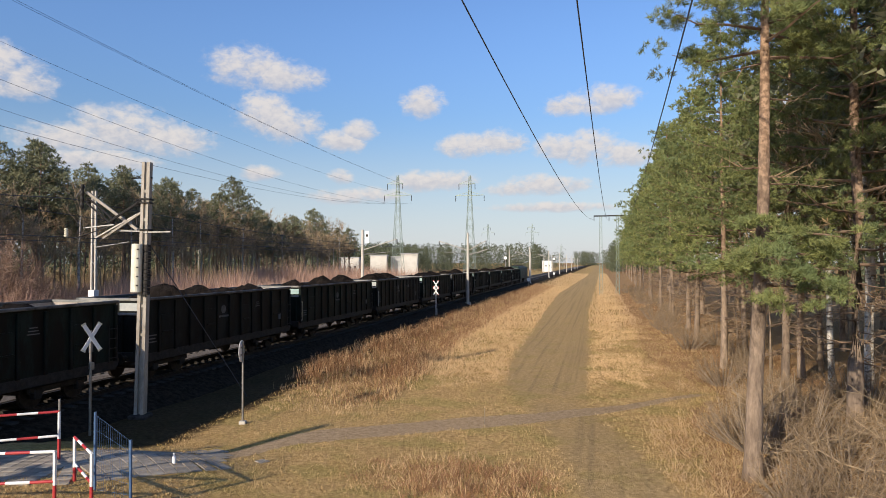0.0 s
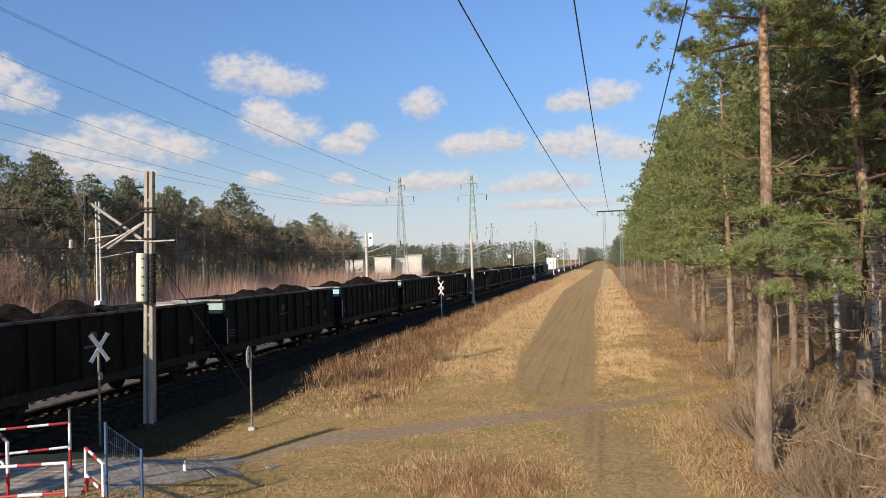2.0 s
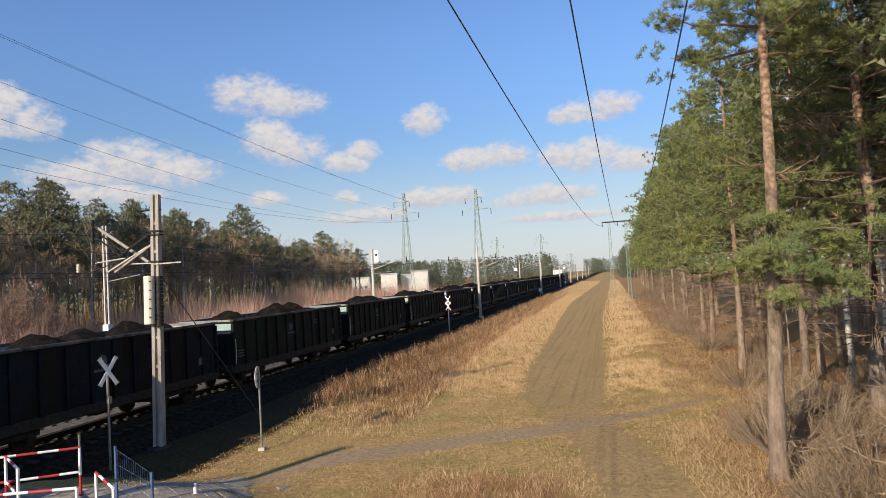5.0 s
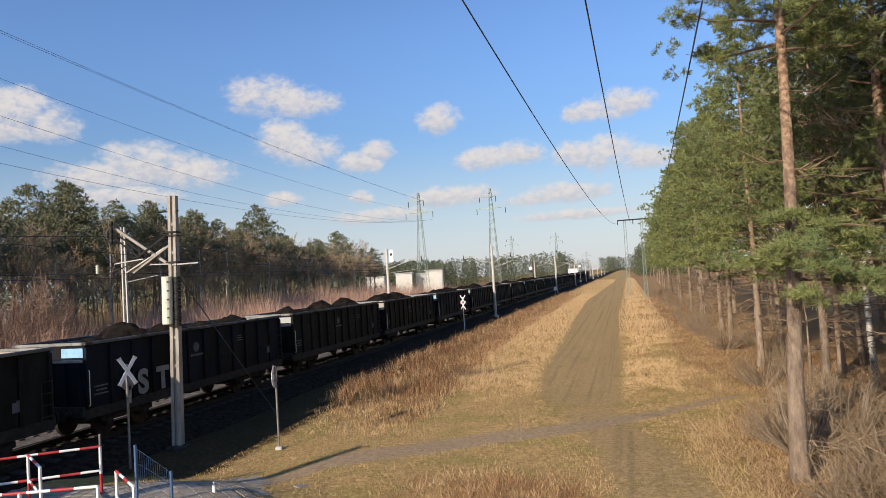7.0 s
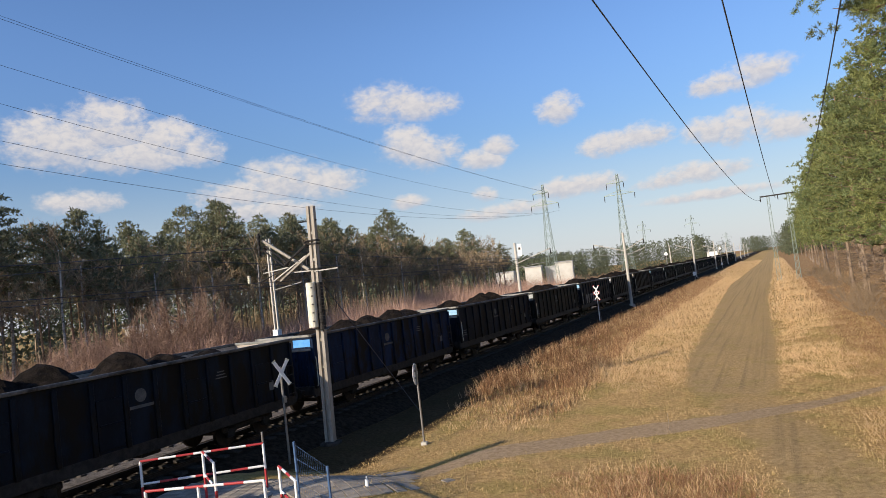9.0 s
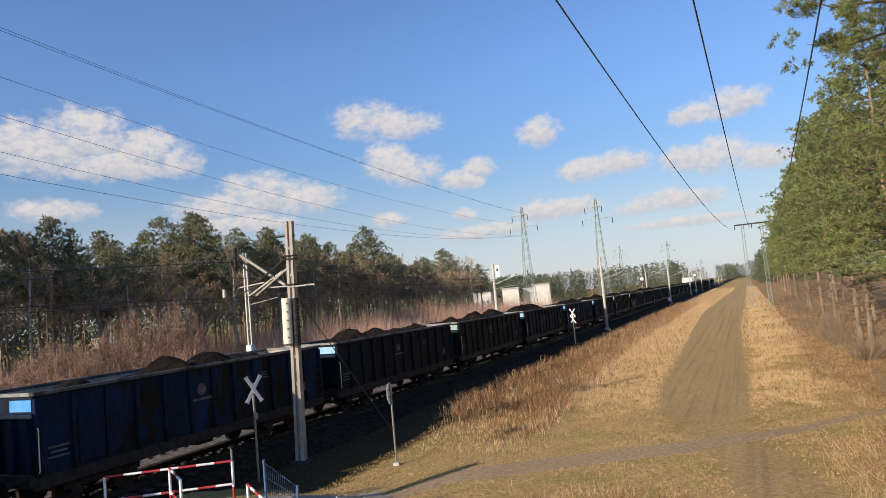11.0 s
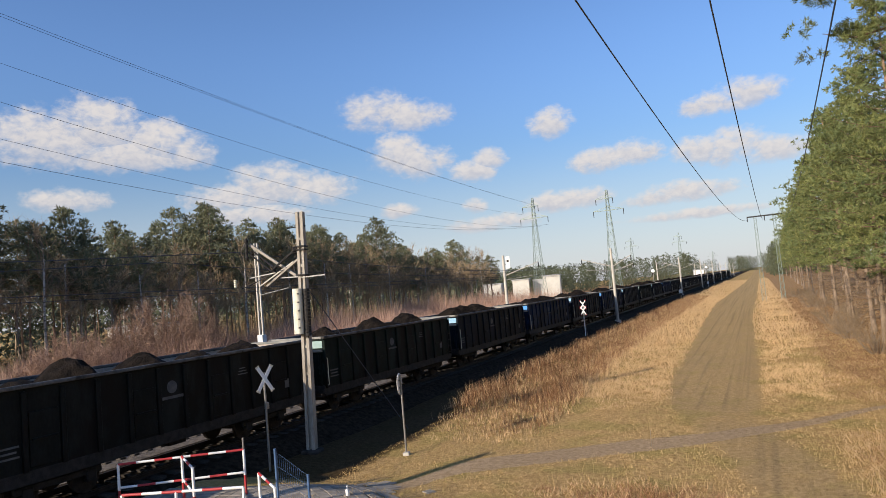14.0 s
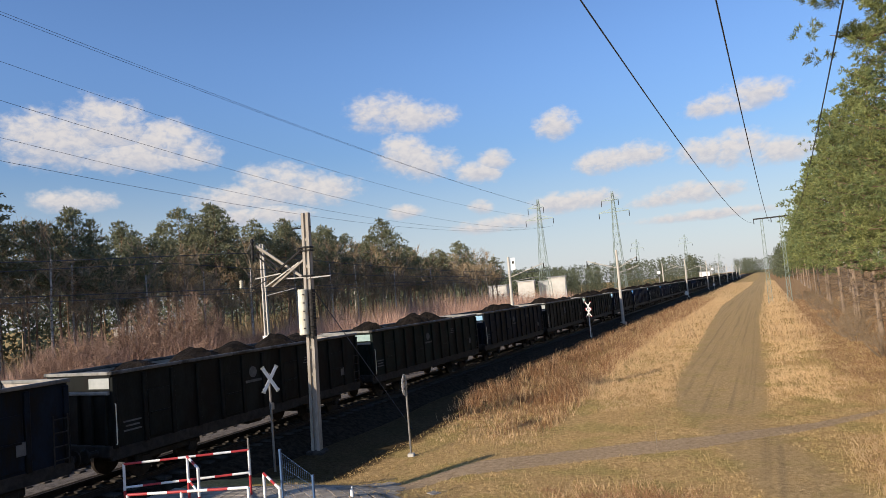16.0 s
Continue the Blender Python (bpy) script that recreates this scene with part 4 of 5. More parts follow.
def make_power_lines():
    ys = np.concatenate([np.arange(-30, 60, 3.0), np.arange(60, 116, 6.0)])
    for x0, x1, z0, zm, z1 in ((-3.0, -0.84, 11.34, 10.5, 12.6), (-0.44, 1.4, 11.08, 10.3, 12.6), (1.92, 4.07, 10.88, 10.1, 12.6)):
        pts = sag(x0, x1, ys[ys >= 14.7], 14.7, z0, 52.0, zm, 114.2, z1)
        slope = (pts[1][2] - pts[0][2]) / (pts[1][1] - pts[0][1])
        back = [(x0 - 0.02 * (14.7 - y), y, z0 + slope * (y - 14.7)) for y in np.arange(-25, 14.7, 5)]
        make_wire("power_line", back + pts, 0.019, "dark sagging overhead power line on a wooden portal")
    ys = np.arange(-70, 201, 6.0)
    for dx, ya, za, yb, zb, zc in LINES:
        make_wire("power_line", sag(-61.2 + dx, -61.2 + dx, ys, ya, za, yb, zb, 200, zc), 0.02, "thin grey overhead power line between pylons")
    for tx in TRACKS:
        s = Shape()
        make_wire("contact_wire", [(tx, y, RAIL_Z + 5.6) for y in (-60, 40, 140, 300, 600)], 0.012, "thin dark contact wire above the track")
        yk = [-43, 20.4, 83.5, 146, 209, 271, 333]
        pts = []
        for a, b in zip(yk, yk[1:]):
            for k in range(8):
                f = k / 8
                pts.append((tx, a + (b - a) * f, RAIL_Z + 7.0 - 3.6 * f * (1 - f)))
        make_wire("messenger_wire", pts, 0.014, "thin dark messenger wire above the track")
        for x, y, z in pts[1::2]:
            d = Shape()
            d.tube([(x, y, z), (x, y, RAIL_Z + 5.6)], 0.006, 4)
            tagged(part("dropper", d, CABLE), "thin dropper between overhead wires", "cable", "overhead droppers")


make_power_lines()


def make_portal(x, y, h, w):
    p = new("line_portal")
    for s in (-0.27, 0.27):
        t = Shape()
        lattice_leg(t, h - 0.1, 0.3, 0.16, 14, 0.05)
        ob = part("leg", t, LATTICE, p)
        ob.location.x = s * w
    b = Shape()
    b.box((0, 0, h), (w, 0.24, 0.2))
    part("beam", b, DARKSTEEL, p, bevel=0.02)
    for s in (-0.5, 0.0, 0.5):
        i = Shape()
        i.tube([(s * w * 0.98, 0, h - 0.1), (s * w * 0.98, 0, h - 0.75)], 0.06, 6)
        part("insulator", i, DARKSTEEL, p)
    p.location = (x, y, 0)
    return tagged(p, "slim two-legged lattice portal carrying three power lines", "line portal", "line portals")


make_portal(1.6, 114.2, 13.1, 4.95)


# ---- trees ----
def tree_skeleton(rng, h, base, spread, limbs, droop, up):
    """Trunk line and limbs (each a few points with radii)."""
    lean = rng.normal(0, 0.012, 2)
    zs = np.linspace(0, h, 9)
    wob = np.cumsum(rng.normal(0, 0.035, (9, 2)), 0)
    trunk = np.c_[lean[0] * zs + wob[:, 0], lean[1] * zs + wob[:, 1], zs]
    out = []
    for i in range(limbs):
        f = (i + rng.random()) / limbs
        z = base + (h - base) * f ** 0.9 * 0.98
        prof = spread * (0.45 + 0.75 * math.sin(math.pi * min(1, f * 0.85 + 0.18))) * (1 - 0.62 * f) * rng.uniform(0.75, 1.2)
        a = i * 2.4 + rng.normal(0, 0.4)
        o = np.array([np.interp(z, zs, trunk[:, 0]), np.interp(z, zs, trunk[:, 1]), z])
        d = np.array([math.cos(a), math.sin(a), 0])
        rise = up * f - droop * (1 - f)
        pts = [o + d * prof * k + np.array([0, 0, prof * (rise * k + 0.22 * k * k)]) + rng.normal(0, 0.05, 3) * prof * k for k in (0, 0.35, 0.7, 1.0)]
        out.append((pts, 0.03 * (1 - f) * h / 16 + 0.014))
    return trunk, out


def make_pine(seed, h, base, spread, limbs, pads, pad_r, tufts, needles, needle_mat, trunk_r, twigs_dead=0, needle_len=0.26, wide=0.03, extra=()):
    rng = np.random.default_rng(seed)
    np.random.seed(seed)
    t = new("pine_tree")
    trunk, lim = tree_skeleton(rng, h, base, spread, limbs, 0.12, 0.55)
    for z, a, l in extra:
        o = np.array([np.interp(z, trunk[:, 2], trunk[:, 0]), np.interp(z, trunk[:, 2], trunk[:, 1]), z])
        d = np.array([math.cos(a), math.sin(a), 0.05])
        lim.append(([o + d * l * k + np.array([0, 0, -0.12 * l * k * k]) for k in (0, 0.35, 0.7, 1.0)], 0.05))
    rad = lambda z: trunk_r * (1 - 0.86 * z / h) + trunk_r * 0.35 * math.exp(-z * 2.2)
    s = Shape()
    line = [trunk[0] + (trunk[1] - trunk[0]) * k for k in (0, 0.12, 0.3)] + list(trunk[1:])
    s.tube(line, [rad(p[2]) for p in line], 12)
    part("trunk", s, BARK, t, "grey-brown plated bark turning orange above", smooth=True)
    s = Shape()
    for pts, r in lim:
        s.tube(pts, [r, r * 0.75, r * 0.45, r * 0.15], 4, caps=False)
    dead, dead_way = [], []
    for i in range(twigs_dead):
        z = base * rng.uniform(0.35, 1.0)
        a = rng.uniform(0, math.tau)
        l = rng.uniform(0.6, 2.0)
        o = np.array([np.interp(z, trunk[:, 2], trunk[:, 0]), np.interp(z, trunk[:, 2], trunk[:, 1]), z])
        d = np.array([math.cos(a), math.sin(a), rng.uniform(-0.35, 0.2)])
        s.tube([o, o + d * l * 0.5 + rng.normal(0, 0.06, 3), o + d * l + rng.normal(0, 0.15, 3)], [0.025, 0.016, 0.005], 4, caps=False)
        k = rng.uniform(0.2, 1.0, 9)[:, None]
        dead.append(o + d * l * k)
        dead_way.append(unit(d + rng.normal(0, 0.75, (9, 3))) * rng.uniform(0.3, 0.9, (9, 1)))
    tagged(part("branchwork", s, LIMB, t), kind="stuff")
    if dead:
        q, d = np.concatenate(dead), np.concatenate(dead_way)
        tagged(part("deadwood", blades("deadwood", DEADTWIG, q, q + d, np.full(len(q), 0.022)), None, t), kind="stuff")
    # needles sit in rounded pads along the outer limbs
    cs, us, rs = [], [], []
    for pts, r in lim:
        pts = np.array(pts)
        length = np.linalg.norm(pts[-1] - pts[0])
        k = max(2, int(round(pads * (0.35 + length / spread))))
        f = rng.uniform(0.28, 1.04, k) ** 0.75
        seg = np.clip(f * 3, 0, 2.999)
        i0 = seg.astype(int)
        p = pts[i0] + (pts[np.minimum(i0 + 1, 3)] - pts[i0]) * (seg - i0)[:, None]
        p = p + rng.normal(0, 1, (k, 3)) * np.array([0.2, 0.2, 0.08]) * length * (0.35 + 0.65 * f[:, None])
        cs.append(p)
        rs.append(pad_r * rng.uniform(0.6, 1.3, k) * (0.65 + 0.35 * min(1.3, length / spread)))
    c, r = np.repeat(np.concatenate(cs), tufts, 0), np.repeat(np.concatenate(rs), tufts)[:, None]
    u = rng.normal(0, 1, c.shape)
    u[:, 2] = np.abs(u[:, 2]) * 1.1 - 0.35
    u = unit(u)
    c = c + u * r * np.array([1, 1, 0.55]) * rng.uniform(0.55, 1.0, (len(c), 1))
    n = len(c) * needles
    c2, u2 = np.repeat(c, needles, 0), np.repeat(u, needles, 0)
    way = unit(u2 * 0.55 + np.array([0, 0, 0.2]) + rng.normal(0, 0.62, (n, 3)))
    root = c2 + rng.normal(0, 0.03, (n, 3))
    tip = root + way * (needle_len * rng.uniform(0.65, 1.25, (n, 1)))
    part("crown", blades("crown", needle_mat, root, tip, wide * rng.uniform(0.7, 1.3, n), u2 + rng.normal(0, 0.35, (n, 3))), None, t, "dense tufts of olive-green needles")
    return tagged(t, "tall Scots pine with bare lower trunk", "pine tree", "wood of pines")


def branch_out(rng, sh, tips, p, d, l, r, depth):
    q = p + d * l + rng.normal(0, 0.05, 3) * l
    sh.tube([p, (p + q) / 2 + rng.normal(0, 0.04, 3) * l, q], [r, r * 0.8, r * 0.6], 4 if depth > 1 else 3, caps=False)
    if depth == 0:
        tips.append((q, d))
        return
    for _ in range(rng.integers(2, 4)):
        branch_out(rng, sh, tips, p + (q - p) * rng.uniform(0.55, 1.0), unit(d + rng.normal(0, 0.42, 3) + np.array([0, 0, 0.18])), l * rng.uniform(0.6, 0.82), r * 0.58, depth - 1)


def make_bare(seed, h, bark, trunk_r, label, depth=3, name="bare_tree"):
    rng = np.random.default_rng(seed)
    np.random.seed(seed)
    t = new(name)
    zs = np.linspace(0, h * 0.8, 6)
    wob = np.cumsum(rng.normal(0, 0.08, (6, 2)), 0)
    tr = np.c_[wob, zs]
    s = Shape()
    s.tube(tr, [trunk_r * (1 - 0.7 * z / h) for z in zs], 9)
    part("trunk", s, bark, t, smooth=True)
    s, tips = Shape(), []
    for i in range(13):
        z = h * rng.uniform(0.35, 0.8)
        o = np.array([np.interp(z, zs, tr[:, 0]), np.interp(z, zs, tr[:, 1]), z])
        a = i * 2.4
        branch_out(rng, s, tips, o, unit(np.array([math.cos(a) * 0.6, math.sin(a) * 0.6, 0.9])), h * 0.13 * rng.uniform(0.7, 1.2), trunk_r * 0.28, depth - 1)
    tagged(part("branchwork", s, bark if bark != BIRCH else TWIG, t), kind="stuff")
    q = np.repeat(np.array([a for a, b in tips]), 6, 0)
    d = np.repeat(np.array([b for a, b in tips]), 6, 0)
    way = unit(d + rng.normal(0, 0.5, q.shape))
    root = q - d * rng.uniform(0, 0.5, (len(q), 1))
    tagged(part("twiggery", blades("twiggery", BROWNTWIG, root, root + way * rng.uniform(0.5, 1.3, (len(q), 1)), np.full(len(q), 0.05)), None, t), kind="stuff")
    return tagged(t, label, "tree", "leafless trees")


def plant(proto, x, y, s=1.0, turn=0.0, sz=None):
    return copy_thing(proto, Matrix.LocRotScale((x, y, float(height(x, y)) - 0.05), Euler((0, 0, turn)), Vector((s, s, sz or s))))


def make_woods():
    rng = random.Random(7)
    # the two tall pines at the edge of the clearing
    near = make_pine(101, 19.0, 10.4, 2.7, 60, 7, 0.4, 20, 20, NEEDLE, 0.21, 10, 0.115, 0.017,
                     extra=[(5.6, -1.9, 1.7), (5.2, -1.2, 1.9), (4.9, -0.6, 1.8), (5.9, -1.5, 1.5), (6.2, -0.4, 1.9), (5.4, -2.4, 1.5), (4.6, -1.6, 1.5), (6.4, -2.0, 1.2), (5.7, 0.1, 2.0)])
    near.matrix_basis = pose(3.66, 18.0, -0.05, 0, 2.3, 0)
    near["label"] = "tall Scots pine with a bare reddish trunk at the clearing's edge"
    near2 = make_pine(102, 18.5, 5.0, 3.9, 70, 7, 0.46, 18, 17, NEEDLE, 0.24, 24, 0.125, 0.02)
    near2.matrix_basis = pose(7.8, 23.4, -0.05, 0, 0.6, 200)
    # edge pines, green down to head height
    edge = [make_pine(110 + i, 17.0 + i, 4.6 + 0.5 * i, 3.4, 62, 5, 0.58, 9, 7, NEEDLE, 0.18, 26, 0.24, 0.075) for i in range(3)]
    fine = [make_pine(115 + i, 17.5 + i, 4.6 + 0.6 * i, 3.4, 66, 6, 0.5, 11, 10, NEEDLE, 0.18, 44, 0.16, 0.043) for i in range(2)]
    inner = [make_pine(120 + i, 17.5 + i, 7.5, 3.2, 38, 4, 0.7, 7, 3, NEEDLE_FAR, 0.17, 20, 0.42, 0.16) for i in range(2)]
    birch = make_bare(130, 14, BIRCH, 0.14, "slender white-barked birch without leaves", name="birch_tree")
    bare = make_bare(131, 12.5, TWIG, 0.12, "brown leafless tree with fine twigs")
    spots = [(6.6, 30.0, 0), (5.4, 36.5, 1), (7.4, 42, 2), (5.6, 48, 0), (6.0, 56, 1), (5.8, 64, 2), (6.3, 72, 0), (6.1, 81, 1), (6.6, 90, 2), (6.4, 100, 0), (7.0, 112, 1), (6.8, 125, 2),
             (7.2, 140, 0), (7.2, 156, 1), (7.8, 174, 2), (8.0, 195, 0), (8.5, 220, 1), (9.5, 250, 2), (10, 285, 0), (10, 325, 1)]
    first = set()
    for x, y, k in spots:
        m = Matrix.LocRotScale((x + 0.8, y, -0.05), Euler((0, 0, rng.uniform(0, 6.3))), Vector((1, 1, 1)) * rng.uniform(0.93, 1.12))
        if y < 58:
            f = fine[k % 2]
            if f in first:
                copy_thing(f, m)
            else:
                first.add(f)
                f.matrix_basis = m
        elif k in first:
            copy_thing(edge[k], m)
        else:
            first.add(k)
            edge[k].matrix_basis = m
    inner[0].matrix_basis = pose(10.5, 27.5, -0.05)
    inner[1].matrix_basis = pose(12.5, 21.0, -0.05)
    birch.matrix_basis = pose(9.0, 29.5, -0.05)
    bare.matrix_basis = pose(10.5, 36, -0.05)
    for x, y in ((13, 31), (9.5, 34), (15, 26), (11.6, 40), (17, 33), (14.5, 45), (10.2, 47), (12, 54), (17, 52), (10, 62), (14, 66), (10.5, 74), (15, 80), (11, 88), (12, 101), (17, 95), (12.5, 116),
                 (20, 28), (21, 40), (22, 60), (13, 135), (14, 160), (25, 34), (24, 48), (19, 22), (10.6, 17.5), (15.5, 18), (29, 40), (28, 55), (20, 75), (26, 75), (14, 23), (17.5, 25.5), (22, 24), (23, 31), (27, 29), (18, 39), (20, 45), (25, 42), (14, 36), (16, 48), (31, 33), (33, 45), (30, 62), (12.6, 29.2), (18, 30.5), (21, 35)):
        plant(inner[rng.randrange(2)], x + rng.uniform(-0.5, 0.5), y, rng.uniform(0.92, 1.12), rng.uniform(0, 6.3))
    for x, y in ((11.3, 32.5), (8.3, 39), (12.5, 37), (8.6, 52), (16, 29), (9.2, 26.5)):
        plant(birch, x, y, rng.uniform(0.8, 1.1), rng.uniform(0, 6.3))
    for x, y in ((7.6, 33), (8.4, 45), (13, 24.5), (8.0, 60)):
        plant(bare, x, y, rng.uniform(0.45, 0.7), rng.uniform(0, 6.3))
    # the wood across the tracks
    left = [make_pine(140 + i, 16 + 1.2 * i, 8.4 + i, 3.1, 34, 4, 0.72, 9, 3, NEEDLE_FAR, 0.16, 10, 0.34, 0.14) for i in range(3)]
    for i, (x, y) in enumerate(((-56, 40), (-57, 71.5), (-56, 94))):
        left[i].matrix_basis = pose(x, y, -0.05, 0, 0, 50 * i)
    y = 14.0
    while y < 150:
        for row, x in enumerate((-55.5, -59.5, -64, -69.5, -76)):
            if rng.random() < 0.93:
                px, py = x + rng.uniform(-1.5, 1.5), y + rng.uniform(-1.5, 1.5)
                if 97 < py and row == 0:
                    px -= 3
                k = rng.random()
                if 72 < py < 92 and row < 2 and k < 0.8:
                    plant(bare, px, py, rng.uniform(1.0, 1.25), rng.uniform(0, 6.3))
                elif k < 0.17:
                    plant(birch, px, py, rng.uniform(0.85, 1.1), rng.uniform(0, 6.3))
                elif k < 0.42:
                    plant(bare, px, py, rng.uniform(0.9, 1.2), rng.uniform(0, 6.3))
                else:
                    plant(left[rng.randrange(3)], px, py, rng.uniform(0.86, 1.08) * (0.86 if py > 100 else 0.91 if py < 58 else 1.0), rng.uniform(0, 6.3))
        y += 3.1 if y < 60 else 3.5
    for i in range(46):
        py = 18 + 2.6 * i + rng.uniform(-1, 1)
        plant(birch if i % 3 == 1 else bare, -53.0 + rng.uniform(-1.5, 1.2), py, rng.uniform(0.7, 1.0), rng.uniform(0, 6.3))
    # far woods as one mass
    low = []
    g = np.random.default_rng(9)
    for i in range(1150):
        if i < 620:
            x, yy = g.uniform(-330, -6), g.uniform(400, 470)
            h = g.uniform(14.5, 18.5)
        elif i < 800:
            x, yy = g.uniform(-130, -72), g.uniform(230, 330)
            h = g.uniform(9, 14)
        elif i < 1020:
            x, yy = g.uniform(-400, -120), g.uniform(240, 420)
            h = g.uniform(13, 19)
        else:
            x, yy = g.uniform(6, 30), g.uniform(330, 470)
            h = g.uniform(13, 17)
        if yy > 380 and -36 < x < 3:
            yy += 560
            h += 4
        n = 145
        f = g.uniform(0, 1, n)
        r = (0.5 + 2.9 * np.sqrt(np.clip(1 - f, 0, 1))) * g.uniform(0.3, 1, n)
        a = g.uniform(0, math.tau, n)
        c = np.c_[x + r * np.cos(a), yy + r * np.sin(a), h * (0.06 + 0.94 * f)]
        low.append(c)
    for i in range(260):
        x, yy, h = g.uniform(-90, 70), g.uniform(520, 760), g.uniform(12, 17)
        if -36 < x < 3:
            yy += 430
            h += 4
        n = 110
        f = g.uniform(0, 1, n)
        r = (0.8 + 3.2 * np.sqrt(1 - f)) * g.uniform(0.3, 1, n)
        a = g.uniform(0, math.tau, n)
        low.append(np.c_[x + r * np.cos(a), yy + r * np.sin(a), h * (0.03 + 0.97 * f)])
    for i in range(420):
        x, yy, h = g.uniform(-150, -86), g.uniform(-10, 235), g.uniform(13, 17)
        n = 130
        f = g.uniform(0, 1, n)
        r = (0.6 + 2.6 * np.sqrt(1 - f)) * g.uniform(0.3, 1, n)
        a = g.uniform(0, math.tau, n)
        low.append(np.c_[x + r * np.cos(a), yy + r * np.sin(a), h * (0.03 + 0.97 * f)])
    for i in range(230):
        x, yy, h = g.uniform(34, 80), g.uniform(10, 190), g.uniform(13, 18)
        n = 110
        f = g.uniform(0, 1, n)
        r = (0.6 + 2.6 * np.sqrt(1 - f)) * g.uniform(0.3, 1, n)
        a = g.uniform(0, math.tau, n)
        low.append(np.c_[x + r * np.cos(a), yy + r * np.sin(a), h * (0.05 + 0.95 * f)])
    c = np.concatenate(low)
    d = unit(g.normal(0, 1, c.shape) + np.array([0, -0.3, 0.35]))
    tagged(new("far_woods", blades("far_woods", NEEDLE_HAZY, c, c + d * g.uniform(0.45, 0.95, (len(c), 1)), g.uniform(0.4, 0.75, len(c)))),
           "dark green pine woods along the horizon", "woods", kind="stuff")


make_woods()


# ---- undergrowth and grass ----
def scatter_blades(name, mat, pts, length, width, lean, label, cat, patchy=0.0):
    n = len(pts)
    if patchy:
        x, y = pts[:, 0], pts[:, 1]
        w = 0.5 + 0.28 * np.sin(x * 1.3 + 0.7 * np.sin(y * 0.6)) + 0.22 * np.sin(y * 0.83 + 1.7 * np.sin(x * 0.45 + 1)) + 0.15 * np.sin(x * 2.9 - y * 1.9)
        length = np.asarray(length) * (1 - patchy + patchy * np.clip(w, 0, 1.1))
    root = np.c_[pts, height(pts[:, 0], pts[:, 1]) - 0.02]
    g = np.random.default_rng(n)
    way = unit(np.c_[g.normal(0, lean, (n, 2)), np.ones(n)])
    tip = root + way * np.asarray(length).reshape(-1, 1)
    return tagged(new(name, blades(name, mat, root, tip, width)), label, cat, kind="stuff")


def tuft_points(g, n_tufts, per, box, spread, keep):
    x0, x1, y0, y1 = box
    c = np.c_[g.uniform(x0, x1, n_tufts), y0 + (y1 - y0) * g.uniform(0, 1, n_tufts) ** 1.5]
    c = c[keep(c[:, 0], c[:, 1])]
    p = np.repeat(c, per, 0)
    return p + g.normal(0, spread, p.shape)


